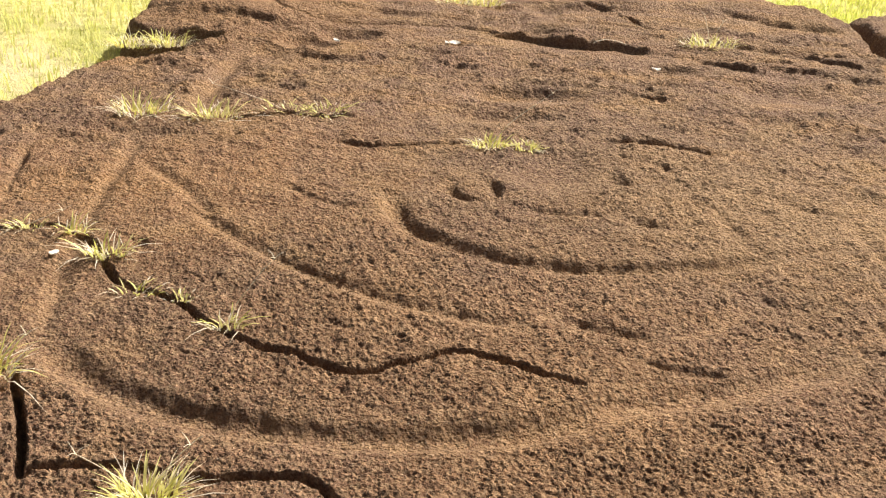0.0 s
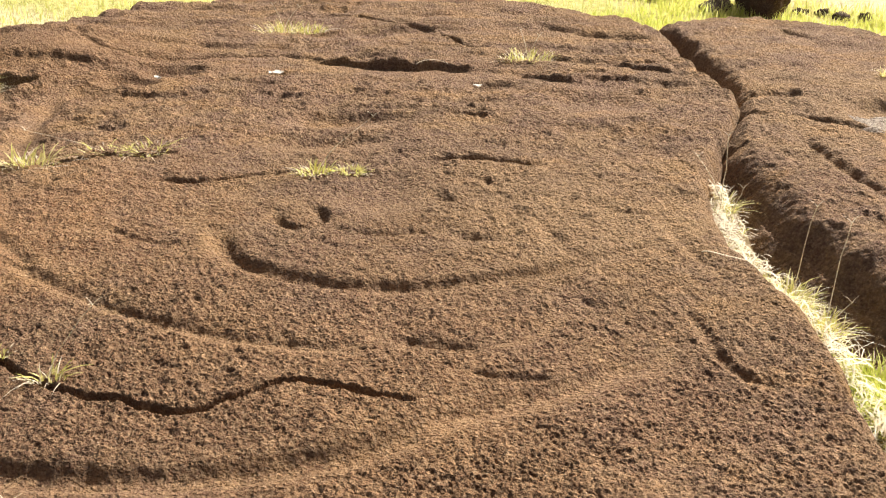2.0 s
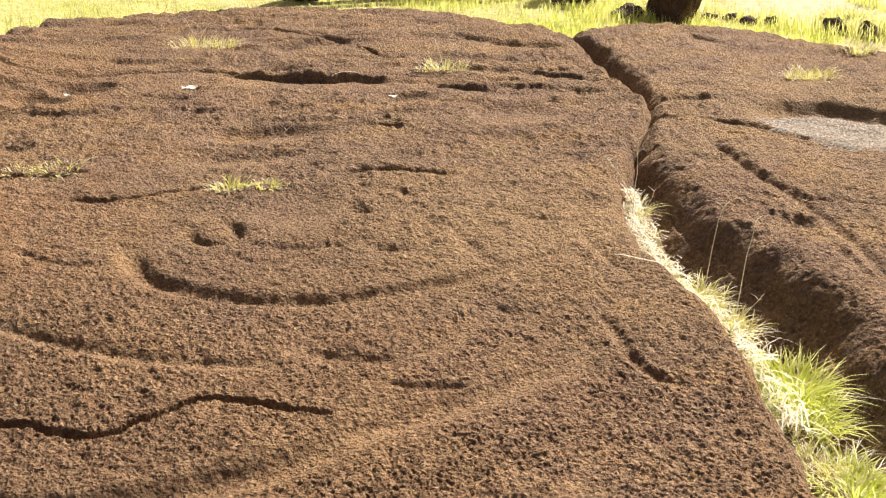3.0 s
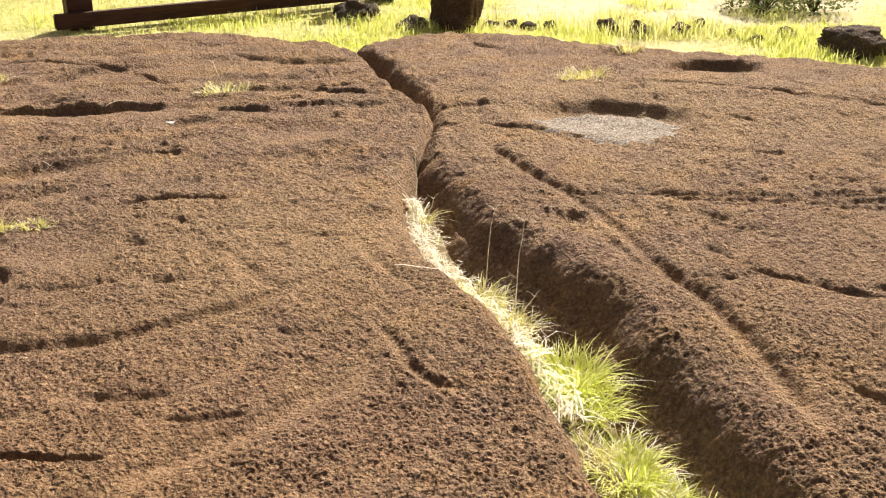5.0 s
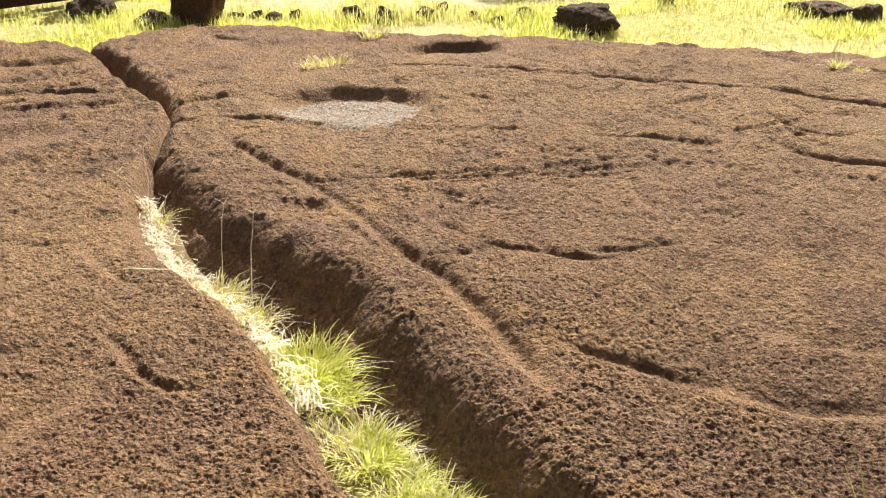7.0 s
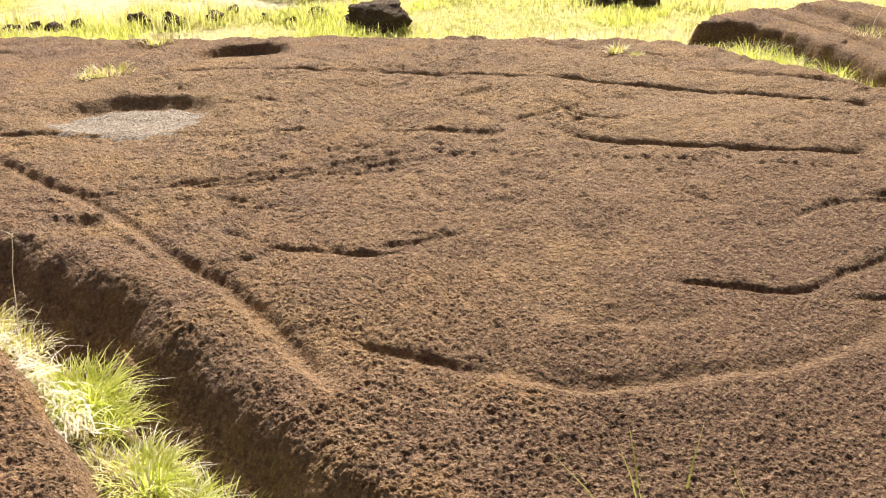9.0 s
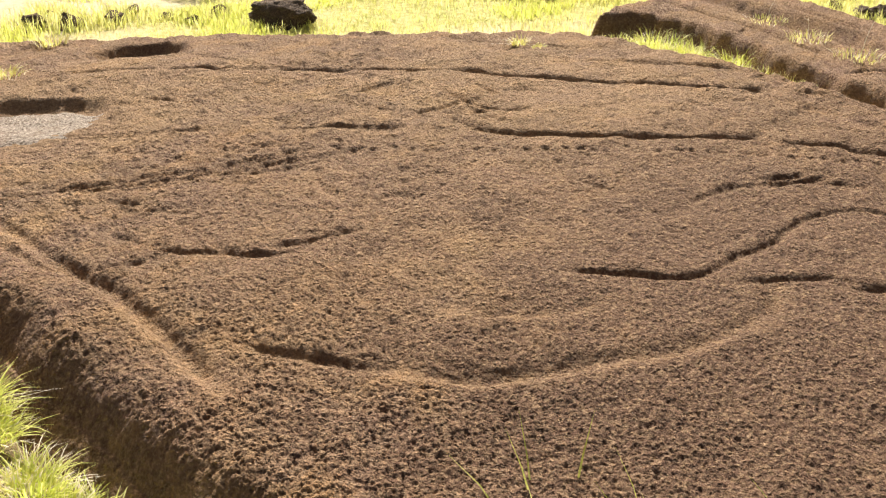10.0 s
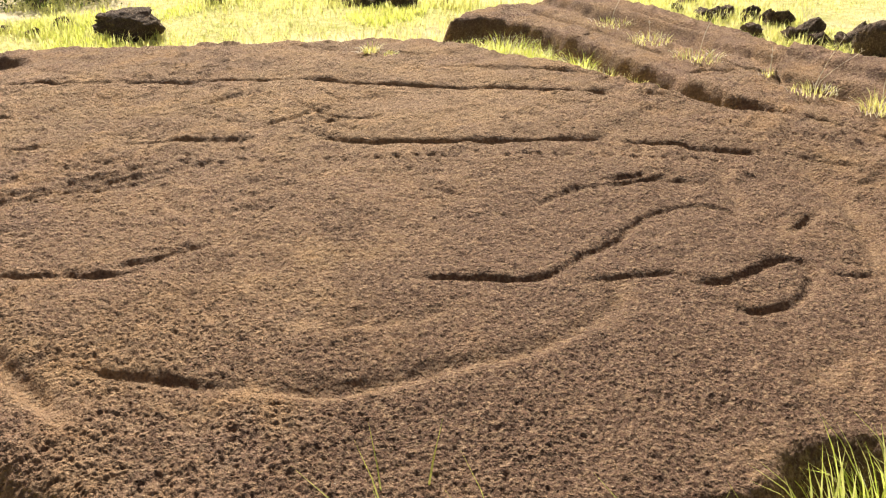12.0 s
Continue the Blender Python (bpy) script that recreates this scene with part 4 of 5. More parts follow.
# tufts in the clefts of the west slab
CLEFT = "small yellow-green grass tuft rooted in a rock cleft"
DRY = "half-dry grass tuft with straw rooted in a rock cleft"
for x, y, n, spread, h, label, stalks in (
        (-1.20, 4.00, 60, 0.12, 0.11, CLEFT, ()), (-0.90, 3.93, 70, 0.12, 0.10, DRY, ()), (-0.58, 3.99, 40, 0.10, 0.08, CLEFT, ((-0.32, 0.02, 0.13),)),
        (-0.42, 3.99, 50, 0.12, 0.08, CLEFT, ()), (0.24, 3.61, 70, 0.07, 0.07, CLEFT, ((0.24, 0.05, 0.22),)), (0.38, 3.60, 60, 0.07, 0.05, CLEFT, ()),
        (-1.36, 2.91, 26, 0.06, 0.05, DRY, ((0.12, 0.02, 0.06),)), (-1.20, 2.88, 26, 0.05, 0.07, CLEFT, ()), (-1.05, 2.70, 45, 0.07, 0.09, CLEFT, ()),
        (-0.91, 2.48, 22, 0.08, 0.04, DRY, ()), (-0.78, 2.43, 14, 0.04, 0.04, CLEFT, ()), (-0.62, 2.27, 20, 0.05, 0.07, DRY, ((0.13, 0.05, 0.20),)),
        (-1.20, 2.06, 50, 0.06, 0.12, CLEFT, ((0.10, 0.02, 0.12),)), (-0.70, 1.57, 100, 0.07, 0.10, CLEFT, ((-0.16, 0.05, 0.10), (0.10, 0.0, 0.16))),
        (0.30, 6.33, 70, 0.16, 0.09, DRY, ((-0.06, 0.0, 0.18), (0.10, 0.02, 0.16))), (0.45, 6.33, 60, 0.13, 0.08, DRY, ()),
        (-1.30, 5.10, 90, 0.12, 0.10, CLEFT, ()), (-1.48, 5.08, 90, 0.12, 0.08, DRY, ((0.0, 0.0, 0.14),)),
        (1.60, 5.28, 110, 0.15, 0.09, DRY, ((-0.02, 0.1, 0.16), (0.06, 0.0, 0.15)))):
    grass_tuft(x, y, at_top(x, y) - 0.002, int(n * 0.9), spread * 0.85, h * 0.95, label, 1.0, 0.0075, None, 1.1, 0.5, stalks)

# tufts on the east slab
for x, y, n, spread, h, label in ((3.61, 4.69, 90, 0.16, 0.06, DRY), (4.41, 5.30, 50, 0.10, 0.10, CLEFT), (5.85, 2.70, 40, 0.05, 0.08, CLEFT), (5.87, 2.58, 30, 0.06, 0.03, DRY)):
    grass_tuft(x, y, at_top(x, y) - 0.002, int(n * 1.3), spread, h * 1.1, label, 0.9, 0.008, None, 0.6, 0.6, ((0.02, 0.0, 0.13),) if n == 50 else ())

# the row of tufts that fills the gap between the slabs
LUSHY = "thick bright green grass tuft filling the gap between slabs"
GAPDRY = "bleached straw and short grass in the gap between slabs"
for x, y, n, spread, h, label, mat, dry, stalks in (
        (1.83, 3.26, 80, 0.07, 0.12, CLEFT, GRASS, 0.4, ((0.02, 0.05, 0.30), (-0.1, 0.05, 0.22))), (1.77, 3.08, 25, 0.08, 0.06, GAPDRY, GRASS, 1.3, ((0.06, 0.02, 0.16),)),
        (1.73, 2.92, 25, 0.09, 0.06, GAPDRY, GRASS, 1.3, ()), (1.71, 2.77, 30, 0.09, 0.07, GAPDRY, GRASS, 1.3, ()),
        (1.71, 2.62, 35, 0.09, 0.08, GAPDRY, GRASS, 1.3, ()), (1.78, 2.51, 120, 0.07, 0.14, "dense reddish-tipped grass tuft in the gap", GRASS, 0.9, ((0.03, 0.0, 0.36),)),
        (1.73, 2.40, 30, 0.07, 0.07, GAPDRY, GRASS, 1.3, ()), (1.76, 2.27, 90, 0.07, 0.12, CLEFT, GRASS, 0.7, ((0.05, 0.05, 0.36), (0.06, -0.03, 0.12))),
        (1.71, 2.10, 35, 0.07, 0.07, GAPDRY, GRASS, 1.3, ()), (1.69, 2.00, 35, 0.08, 0.09, GAPDRY, GRASS, 1.3, ()),
        (1.72, 1.88, 330, 0.09, 0.17, LUSHY, LUSH, 0.15, ()), (1.70, 1.76, 260, 0.09, 0.15, LUSHY, LUSH, 0.25, ()), (1.60, 1.84, 30, 0.09, 0.07, GAPDRY, GRASS, 1.3, ()),
        (1.57, 1.56, 60, 0.07, 0.08, GAPDRY, GRASS, 1.6, ()), (1.62, 1.44, 150, 0.08, 0.12, LUSHY, LUSH, 0.5, ()),
        (1.61, 1.32, 150, 0.09, 0.11, LUSHY, LUSH, 0.6, ()), (1.66, 1.20, 110, 0.09, 0.17, LUSHY, LUSH, 0.2, ()), (1.57, 1.16, 160, 0.09, 0.11, LUSHY, LUSH, 0.5, ()),
        (1.76, 1.06, 50, 0.08, 0.20, LUSHY, LUSH, 0.1, ()), (1.58, 1.00, 190, 0.12, 0.14, LUSHY, LUSH, 0.3, ()),
        (1.72, 1.58, 110, 0.07, 0.12, LUSHY, LUSH, 0.4, ()), (1.72, 1.42, 110, 0.07, 0.12, LUSHY, LUSH, 0.4, ()), (1.73, 1.28, 110, 0.07, 0.13, LUSHY, LUSH, 0.3, ()), (1.77, 1.15, 90, 0.07, 0.14, LUSHY, LUSH, 0.2, ()), (1.82, 1.02, 40, 0.07, 0.16, LUSHY, LUSH, 0.1, ())):
    grass_tuft(x - (0.045 if y < 3.0 else 0.0), y, at_ground(x - 0.045, y), int(n * 1.5), spread * (1.0 if mat is LUSH else 0.95), h * (0.66 if mat is LUSH else 0.60), label, 1.05, 0.0055, mat, dry, 1.0, stalks)


def straw_mat():
    """Bleached dead stems matted along the gap's edge."""
    rs = np.random.RandomState(31)
    verts, faces = [], []
    line = np.array(smooth_line([p for p in GAP_LINE if p[1] > 1.6], 2))
    for _ in range(850):
        k = rs.randint(len(line) - 1)
        t = rs.rand()
        q = line[k] * (1 - t) + line[k + 1] * t + rs.normal(0, 0.012 + 0.018 * abs(math.sin(9.0 * k / len(line))) + 0.03 * (rs.rand() < 0.12), 2) - np.array([0.018, 0])
        a = rs.normal(1.75, 0.9)
        long, w, z = rs.uniform(0.03, 0.11), rs.uniform(0.0009, 0.0022), at_ground(q[0], q[1]) + rs.uniform(0.002, 0.075)
        tilt = rs.normal(0, 0.25)
        ux, uy = math.cos(a), math.sin(a)
        b = len(verts)
        for s, sag in ((-0.5, 0.0), (0.0, 0.008), (0.5, 0.0)):
            cx, cy, cz = q[0] + ux * long * s, q[1] + uy * long * s, z + tilt * long * s + sag
            verts += [(cx - uy * w, cy + ux * w, cz), (cx + uy * w, cy - ux * w, cz)]
        faces += [(b, b + 1, b + 3, b + 2), (b + 2, b + 3, b + 5, b + 4)]
    return tagged(mesh_object("dead_straw", verts, faces, STRAW), "bleached matted straw along the gap between slabs", "straw", kind="stuff")


straw_mat()

# grass along the slabs' near side
EDGE = "long green grass blades standing at the rock's edge"
for x, y, n, spread, h in ((2.15, 0.29, 14, 0.05, 0.415), (2.27, 0.05, 12, 0.05, 0.44), (2.40, -0.26, 14, 0.06, 0.42), (2.54, -0.44, 16, 0.07, 0.30), (2.72, -0.56, 36, 0.07, 0.32),
                           (2.84, -0.58, 90, 0.08, 0.33), (2.94, -0.66, 100, 0.08, 0.35), (3.04, -0.80, 90, 0.10, 0.36)):
    grass_tuft(x, y, at_ground(x, y), n, spread, h, EDGE, 0.5, 0.010, LUSH, 0.15)

# tufts at the foot of the ledge and upon it
for x, y, n, spread, h, label in ((6.72, 2.42, 90, 0.10, 0.09, DRY), (6.66, 2.20, 80, 0.12, 0.07, DRY), (6.72, 2.02, 90, 0.10, 0.14, LUSHY), (6.58, 1.84, 60, 0.09, 0.10, DRY), (6.62, 1.62, 90, 0.09, 0.17, LUSHY),
                                  (6.44, 1.36, 60, 0.09, 0.10, DRY), (6.34, 1.20, 60, 0.08, 0.12, DRY), (6.22, 0.93, 30, 0.04, 0.14, CLEFT), (6.85, 2.25, 160, 0.14, 0.16, LUSHY), (6.8, 1.95, 120, 0.13, 0.16, LUSHY)):
    grass_tuft(x, y, at_ground(x, y), int(n * 1.1), spread, h * 0.95, label, 0.8, 0.0055, LUSH if label == LUSHY else GRASS, 0.7)
for x, y, n, spread, h, stalks in ((6.69, 0.92, 80, 0.14, 0.06, ((0.05, -0.05, 0.26),)), (6.99, 1.32, 80, 0.14, 0.06, ((-0.03, 0.0, 0.12),)), (6.25, 0.17, 80, 0.12, 0.06, ((0.06, -0.1, 0.30), (0.04, -0.2, 0.24))),
                                   (6.04, -0.19, 90, 0.10, 0.13, ((0.0, 0.0, 0.2),)), (6.50, 0.46, 20, 0.05, 0.05, ((0.0, 0.0, 0.14), (0.02, 0.0, 0.10))), (7.35, 1.71, 60, 0.14, 0.05, ((0.05, -0.05, 0.2),))):
    grass_tuft(x, y, 0.02, n, spread, h, DRY, 0.8, 0.006, GRASS, 0.5, 1.0, stalks)


def field_grass(name, label, count, box, height, material, seed, keep):
    """Turf of many blades over the open ground."""
    rs = np.random.RandomState(seed)
    x, y = rs.uniform(box[0], box[1], count), rs.uniform(box[2], box[3], count)
    ok = keep(x, y, rs)
    for o in (WEST_OUTLINE, EAST_OUTLINE, RIDGE_OUTLINE):
        ok &= outline_distance(x, y, o) > 0.02
    ok &= (line_distance(x, y, GAP_LINE) > 0.3) & ~((x > 1.5) & (x < 3.0) & (y > 2.5) & (y < 6.2))
    x, y = x[ok], y[ok]
    n = len(x)
    z = ground_height(x, y) - 0.01
    h = height * rs.uniform(0.4, 1.2, n) * (1 + 0.5 * lattice(x, y, 1.7, 81))
    a, lean, w = rs.uniform(0, 2 * math.pi, n), rs.uniform(0.1, 0.9, n), rs.uniform(0.005, 0.011, n)
    ca, sa = np.cos(a), np.sin(a)
    rows = []
    for s, ww in ((0, 1.0), (0.55, 0.75)):
        for side in (-0.5, 0.5):
            rows.append(np.stack([x + lean * h * s ** 1.7 * ca - sa * w * ww * side, y + lean * h * s ** 1.7 * sa + ca * w * ww * side, z + h * s], -1))
    rows.append(np.stack([x + lean * h * ca, y + lean * h * sa, z + h * (1 - 0.25 * lean)], -1))
    verts = np.stack(rows, 1).reshape(-1, 3)
    b = np.arange(n)[:, None] * 5
    tris = np.concatenate([b + np.array([[0, 1, 3]]), b + np.array([[0, 3, 2]]), b + np.array([[2, 3, 4]])], 0)
    return tagged(mesh_object(name, verts, tris, material), label, "grass", kind="stuff")


def not_bare(x, y, rs):
    """Less grass on the pale trodden soil beyond the stones."""
    bare = np.exp(-(((x - 6.5) / 2.2) ** 2 + ((y - 7.2) / 1.1) ** 2)) + 0.35 * lattice(x, y, 1.4, 91)
    return rs.rand(len(x)) > np.clip(1.5 * bare, 0, 0.93)


field_grass("field_grass", "sunlit yellow-green turf around the rocks", 150000, (-4, 11.5, -2.5, 12), 0.075, FIELD, 11, not_bare)
field_grass("verge_grass", "taller green grass along the slabs' far side", 26000, (1.0, 5.0, 6.3, 9.2), 0.08, LUSH, 12, lambda x, y, rs: rs.rand(len(x)) < np.clip(0.2 + 0.9 * lattice(x, y, 1.5, 95), 0, 1))


field_grass("rim_grass", "sunlit grass growing against the slabs' far edge", 60000, (2.6, 7.2, 2.6, 7.4), 0.085, FIELD, 14, lambda x, y, rs: (outline_distance(x, y, EAST_OUTLINE) < 0.10 + 0.35 * rs.rand(len(x)) ** 2) & (rs.rand(len(x)) < np.clip(0.55 + 0.8 * lattice(x, y, 3.1, 96), 0.1, 1)))
field_grass("green_patch_grass", "short green grass patches among the stones", 60000, (3.6, 9.5, 3.5, 9.0), 0.10, LUSH, 13, lambda x, y, rs: rs.rand(len(x)) < np.clip(3.0 * (lattice(x, y, 1.1, 97) + 0.4 * lattice(x, y, 3.7, 98) - 0.35), 0, 1) * (x + y > 10.4))


# ---- stones, boulder, fence, shrubs ----
def stone(name, x, y, size, material, label, category, seed, sink=0.15, detail=3, rugged=0.35, turn=0.0):
    """A rough lump of lava with flat breaks."""
    rng = random.Random(seed)
    bm = bmesh.new()
    bmesh.ops.create_icosphere(bm, subdivisions=detail, radius=1.0)
    cuts = [(Vector((rng.gauss(0, 1), rng.gauss(0, 1), rng.gauss(0, 1))).normalized(), rng.uniform(0.5, 0.85)) for _ in range(14)]
    off = Vector((seed * 1.7, seed * 0.9, seed * 2.3))
    for v in bm.verts:
        p = v.co.copy()
        for normal, d in cuts:
            over = p.dot(normal) - d
            if over > 0:
                p -= normal * over * 0.9
        p *= 1 + rugged * 0.6 * noise.noise(v.co * 1.1 + off) + rugged * 0.30 * noise.noise(v.co * 2.7 + off) + rugged * 0.22 * noise.noise(v.co * 6.1 + off) + rugged * 0.14 * noise.noise(v.co * 14 + off)
        v.co = Vector((p.x * size[0] / 2, p.y * size[1] / 2, p.z * size[2] / 2))
    me = bpy.data.meshes.new(name)
    bm.to_mesh(me)
    bm.free()
    me.materials.append(material)
    me.polygons.foreach_set("use_smooth", [True] * len(me.polygons))
    ob = new(name, me)
    ob.matrix_world = pose(x, y, at_ground(x, y) + size[2] * (0.5 - sink), 0, 0, turn)
    return tagged(ob, label, category)


stone("boulder", 4.13, 7.27, (0.62, 0.56, 0.86), BOULDER, "upright dark brown rounded lava boulder in the grass", "boulder", 5, 0.30, 5, 0.30)
stone("lava_block", 6.42, 5.18, (0.42, 0.60, 0.29), STONE, "large jagged black lava block in dry grass", "rock", 9, 0.12, 5, 0.5, 35)
SMALL = "small black lava stone lying in the grass"
for k, (x, y, s) in enumerate(((3.55, 7.95, 0.42), (3.73, 7.34, 0.28), (4.70, 7.10, 0.16), (4.87, 7.02, 0.15), (5.18, 6.62, 0.24), (5.36, 6.44, 0.26), (5.68, 6.34, 0.22), (6.02, 6.12, 0.12), (6.36, 5.84, 0.20),
                               (5.95, 6.45, 0.14), (4.45, 7.3, 0.14), (7.80, 5.52, 0.24), (8.75, 3.74, 0.12), (4.62, 7.25, 0.14), (6.06, 5.84, 0.13), (5.5, 6.9, 0.12), (6.9, 6.7, 0.16))):
    tagged(stone("stone", x, y, (s, s * 0.9, s * 0.75), STONE, SMALL, "stone", 20 + k, 0.33, 4, 0.6, 37 * k), group="loose stones")
WALL = "black lava stone in a low tumbled row"
rng = random.Random(8)
for k in range(34):
    t = k / 33
    x, y = 9.75 - 1.30 * t ** 1.2 + rng.uniform(-0.32, 0.32), 2.15 - 2.3 * t + rng.uniform(-0.16, 0.16)
    s = (0.12 + 0.10 * t) * rng.uniform(0.55, 1.35)
    tagged(stone("wall_stone", x, y, (s, s * 1.1, s * (0.7 + 0.4 * t)), STONE, WALL, "stone", 60 + k, 0.22, 4, 0.6, 61 * k), group="tumbled row of stones")


stone("lava_block", 8.44, 0.10, (0.34, 0.42, 0.38), STONE, "squared dark brown lava block at the row's end", "rock", 12, 0.15, 5, 0.25, 20)
OUTCROP = "low dark lava outcrop in the dry field"
for k, (x, y, sx, sy, sz) in enumerate(((8.45, 4.42, 0.5, 0.75, 0.14), (8.48, 3.98, 0.34, 0.30, 0.20))):
    tagged(stone("outcrop", x, y, (sx, sy, sz), STONE, OUTCROP, "rock", 140 + k, 0.30, 5, 0.5, 25 * k), group="low outcrops")


STONES = [(ob.location.x, ob.location.y) for ob in bpy.data.objects if ob.name.split(".")[0] in ("stone", "lava_block", "boulder", "outcrop", "wall_stone")]


def by_stones(x, y, rs):
    """Grass that grows thicker against the stones, mostly on the sides that the wind leaves."""
    near = np.full(x.shape, 9.0)
    for sx, sy in STONES:
        near = np.minimum(near, np.hypot(x - sx, y - sy))
    return near < 0.12 + 0.26 * rs.rand(len(x)) ** 1.5


field_grass("stone_grass", "yellow-green grass growing against the loose stones", 150000, (3.2, 10.2, -0.4, 8.2), 0.115, FIELD, 15, by_stones)


def bar(size, bevel=0.008):
    bm = bmesh.new()
    bmesh.ops.create_cube(bm, size=1.0)
    for v in bm.verts:
        v.co = Vector((v.co.x * size[0], v.co.y * size[1], v.co.z * size[2]))
    bmesh.ops.bevel(bm, geom=bm.edges[:], offset=bevel, segments=2, affect="EDGES")
    return bm


def fence():
    thing = tagged(new("wooden_fence"), "dark red-brown timber fence with a low rail", "fence")
    a, b = Vector((1.34, 8.60)), Vector((4.12, 8.775))
    thing.matrix_world = pose(a.x, a.y, at_ground(a.x, a.y), 0, 0, math.degrees(math.atan2(b.y - a.y, b.x - a.x)))
    long = (b - a).length
    for s in (0.0, long):
        p = part("post", bar((0.20, 0.18, 1.0)), TIMBER, thing)
        p.location = (s, 0, 0.48)
    r = part("rail", bar((long + 0.30, 0.07, 0.12)), TIMBER, thing)
    r.location = (long / 2 - 0.07, -0.13, 0.09)
    r = part("rail", bar((long, 0.05, 0.10)), TIMBER, thing)
    r.location = (long / 2, -0.115, 0.36)
    return thing


fence()


def shrub(x, y, radius, height, seed):
    """A low bush: twigs and a loose crown of small leaves."""
    rng = random.Random(seed)
    thing = tagged(new("shrub"), "low dark green bush in the dry field", "shrub", "bushes in the field")
    thing.matrix_world = pose(x, y, at_ground(x, y))
    v, f = [], []
    for _ in range(14):
        a, r = rng.uniform(0, 6.28), radius * rng.uniform(0.2, 0.8)
        v2, f2 = stem([(0, 0, -0.02), (r * 0.4 * math.cos(a), r * 0.4 * math.sin(a), height * 0.5), (r * math.cos(a), r * math.sin(a), height * rng.uniform(0.6, 0.95))], 0.008)
        b = len(v)
        v, f = v + v2, f + [tuple(i + b for i in q) for q in f2]
    tagged(mesh_object("brushwood", v, f, TIMBER, thing), kind="stuff")
    v, f = [], []
    for _ in range(900):
        a, r, h = rng.uniform(0, 6.28), radius * math.sqrt(rng.random()) * rng.uniform(0.7, 1.15), rng.random() ** 0.7
        c = Vector((r * math.cos(a), r * math.sin(a), height * h * (1.1 - 0.5 * (r / radius) ** 2)))
        d, e = Vector((rng.gauss(0, 1), rng.gauss(0, 1), rng.gauss(0.4, 0.6))).normalized() * 0.035, Vector((rng.gauss(0, 1), rng.gauss(0, 1), rng.gauss(0, 1))).normalized() * 0.012
        b = len(v)
        v += [tuple(c), tuple(c + d * 0.5 + e), tuple(c + d), tuple(c + d * 0.5 - e)]
        f.append((b, b + 1, b + 2, b + 3))
    tagged(mesh_object("crown", v, f, SHRUB, thing), kind="stuff")
    return thing


for k, (x, y, r, h) in enumerate(((6.95, 6.75, 0.36, 0.26), (7.35, 6.55, 0.34, 0.26), (7.1, 7.0, 0.36, 0.30))):
    shrub(x, y, r, h, 300 + k)


# ---- small litter on the slabs ----
def scrap(x, y, size, seed, label):
    """A curled pale flake lying on the rock."""
    rng = random.Random(seed)
    bm = bmesh.new()
    bmesh.ops.create_grid(bm, x_segments=4, y_segments=3, size=0.5)
    for v in bm.verts:
        v.co = Vector((v.co.x * size * 1.6, v.co.y * size * (1 - abs(v.co.x)), 0.012 + size * (0.5 * v.co.x ** 2 + 0.25 * rng.random())))
    bmesh.ops.solidify(bm, geom=bm.faces[:], thickness=0.003)
    me = bpy.data.meshes.new("scrap")
    bm.to_mesh(me)
    bm.free()
    me.materials.append(SCRAP)
    ob = new("scrap", me)
    ob.matrix_world = pose(x, y, at_top(x, y) + 0.002, 0, 0, rng.uniform(0, 180))
    return tagged(ob, label, "litter")


scrap(0.18, 5.15, 0.05, 1, "curled white flake lying on the rock")
scrap(1.17, 4.72, 0.028, 2, "small white flake lying on the rock")
scrap(-0.43, 5.17, 0.03, 3, "small white flake in a hollow of the rock")
scrap(-1.21, 2.70, 0.02, 4, "tiny white fluff beside the cleft")


def twig(points, label):
    line = smooth_line([(p[0], p[1]) for p in points], 2)
    v, f = stem([(p[0], p[1], at_top(*p) + 0.012 + 0.02 * math.sin(3.1 * k / len(line))) for k, p in enumerate(line)], 0.004)
    return tagged(mesh_object("twig", v, f, STRAW), label, "twig")


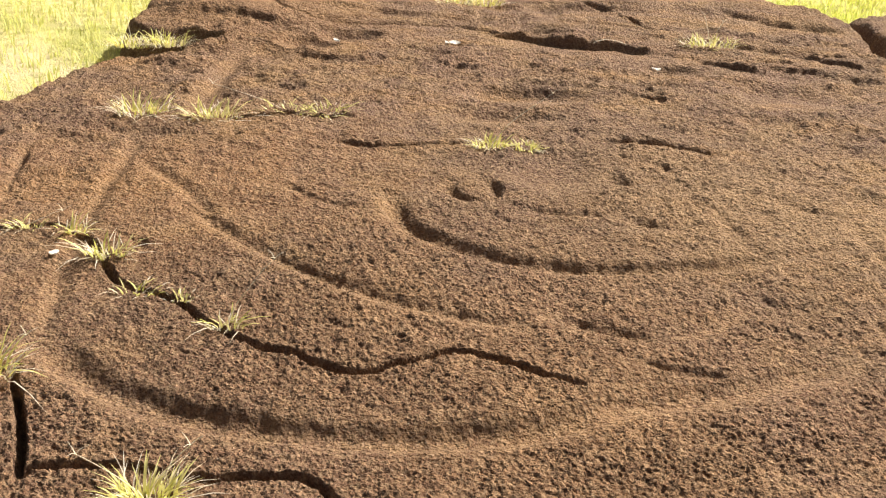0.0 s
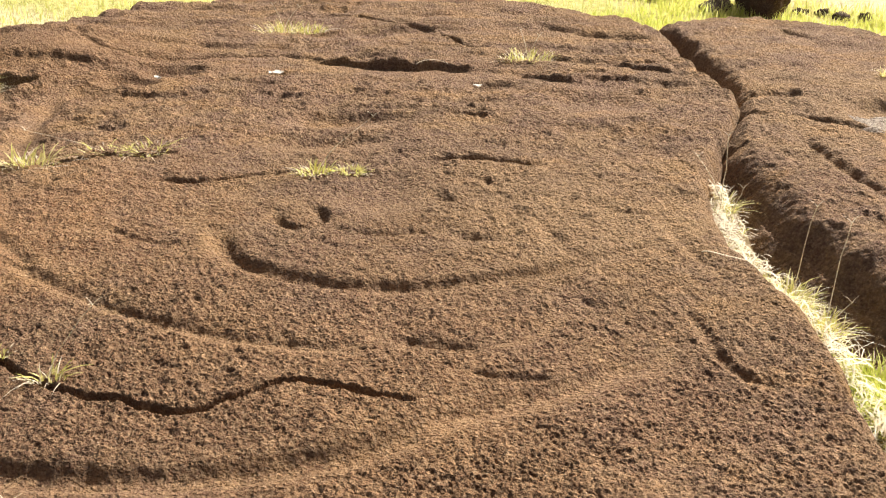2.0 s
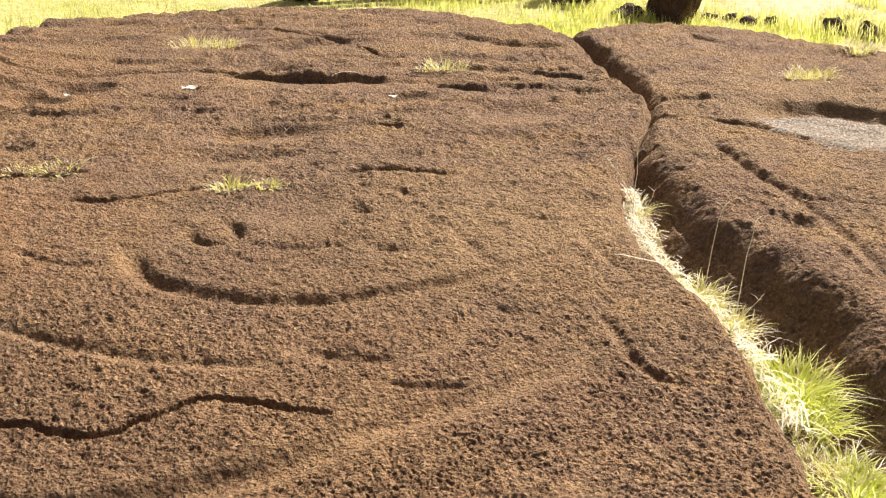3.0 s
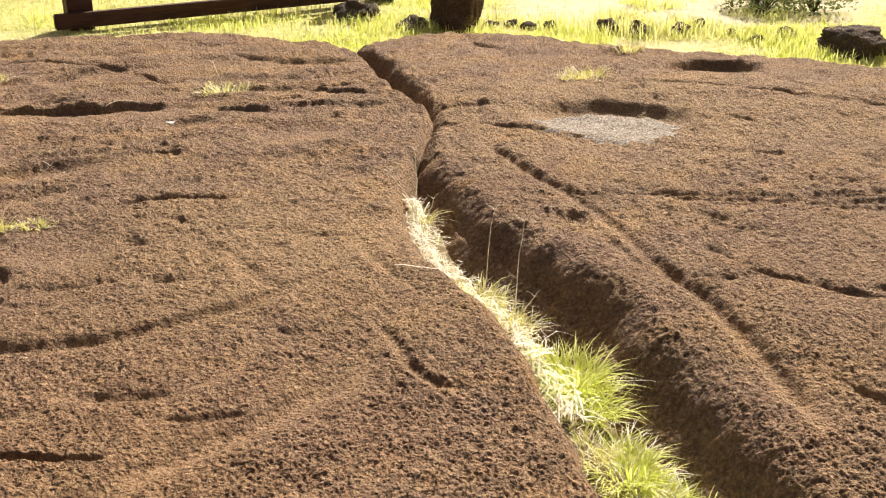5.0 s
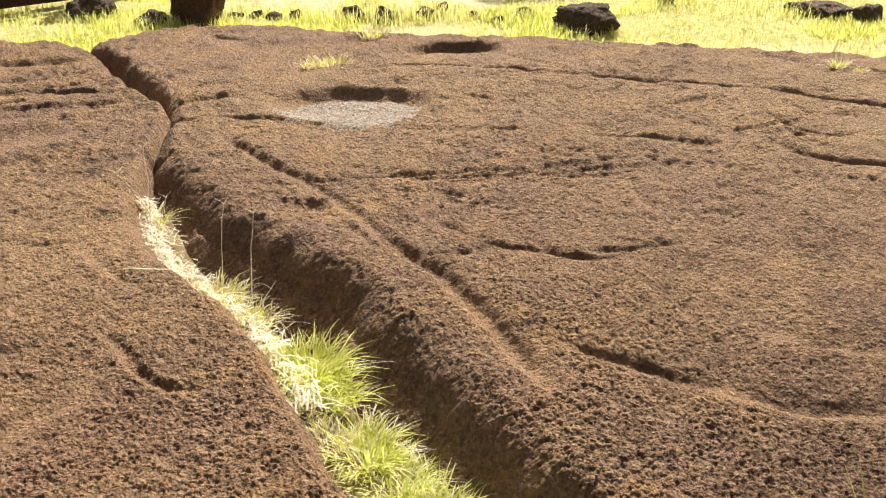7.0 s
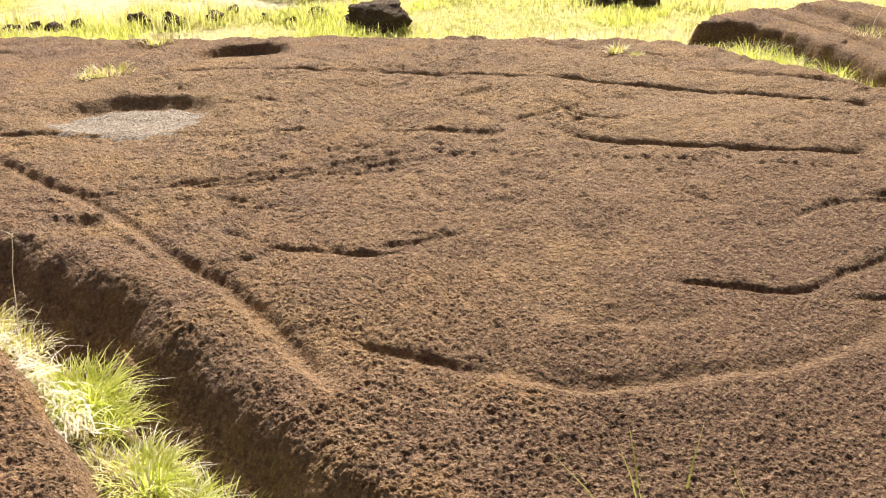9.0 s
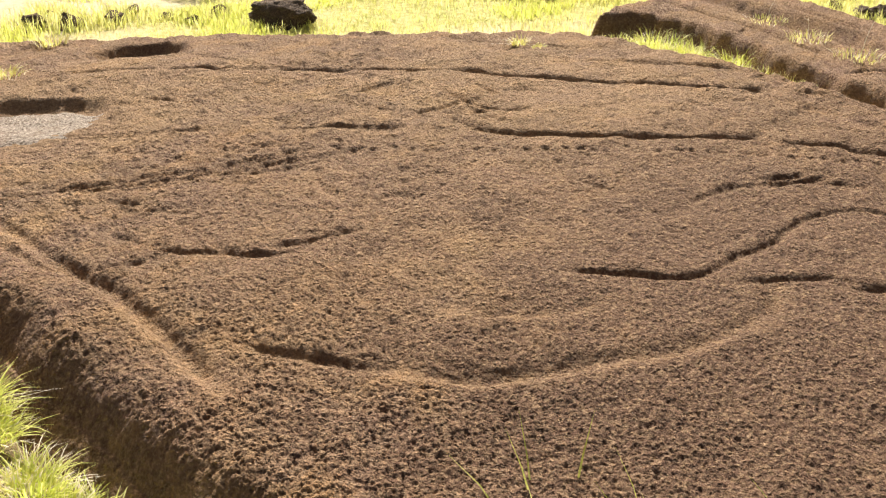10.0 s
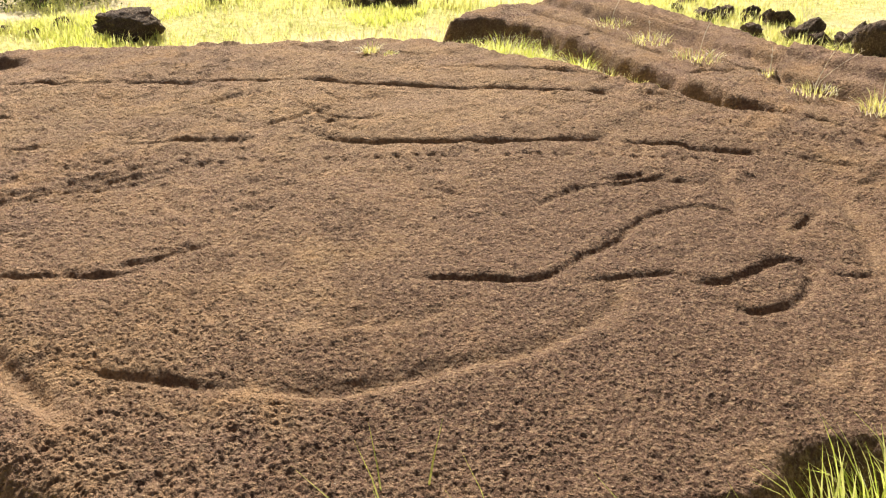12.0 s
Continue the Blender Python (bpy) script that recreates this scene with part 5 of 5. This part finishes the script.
twig([(0.95, 5.24), (1.03, 5.27), (1.12, 5.20)], "bleached white twig lying on the rock")
twig([(1.44, 2.62), (1.50, 2.52), (1.60, 2.46)], "thin dry grass stem lying on the rock")


BOWL = [m for m in EAST_MARKS if m[0] == "hollow" and m[3] == 0.092][0][1][0]


def silt_bed():
    """Pale silt and grit lying in the large bowl."""
    n = Nodes("pale_silt")
    a, b = n.noise(85.0, 4.0, 0.75), n.noise(12.0, 3.0)
    c = n.mix(n.step(a, 0.38, 0.62), (0.09, 0.068, 0.055), (0.44, 0.395, 0.35))
    c = n.mix(n.step(b, 0.5, 0.7, 0.0, 0.5), c, (0.20, 0.145, 0.11))
    mat = n.finish(c, 0.95, n.bump(a, 0.010, 1.0), 0.1)
    mx, my, rings_n, spokes = BOWL[0] - 0.03, BOWL[1] - 0.04, 34, 110
    spots = [(mx, my)]
    faces = []
    for i in range(1, rings_n + 1):
        for k in range(spokes):
            a = 2 * math.pi * k / spokes
            r = 0.40 * i / rings_n * (1 + 0.22 * noise.noise(Vector((2 * math.cos(a), 2 * math.sin(a), 3))) + 0.20 * noise.noise(Vector((7 * math.cos(a), 7 * math.sin(a), 8))))
            spots.append((mx + r * math.cos(a), my + r * math.sin(a)))
    for k in range(spokes):
        faces.append((0, 1 + k, 1 + (k + 1) % spokes))
        for i in range(rings_n - 1):
            b = 1 + i * spokes
            faces.append((b + k, b + spokes + k, b + spokes + (k + 1) % spokes, b + (k + 1) % spokes))
    x, y = np.array([p[0] for p in spots]), np.array([p[1] for p in spots])
    rim = np.array([0.0] + [i / rings_n for i in range(1, rings_n + 1) for _ in range(spokes)])
    z = top_plane(x, y) + slab_swell(x, y) - carve(x, y, [m for m in EAST_MARKS if m[0] == "hollow" and m[3] == 0.092]) + 0.008 + 0.035 * np.clip((0.6 * (x - mx) + 0.8 * (y - my)) / 0.3, 0, 1) * (rim < 0.85) * (1 - (rim / 0.85) ** 4) - 0.030 * rim ** 10 + 0.004 * rough(x, y, 26, 3, 0.7, 88)
    verts = np.stack([x, y, z], -1)
    return tagged(mesh_object("silt", verts, faces, mat), "pale grey silt and grit in the bowl", "silt", kind="stuff")


silt_bed()
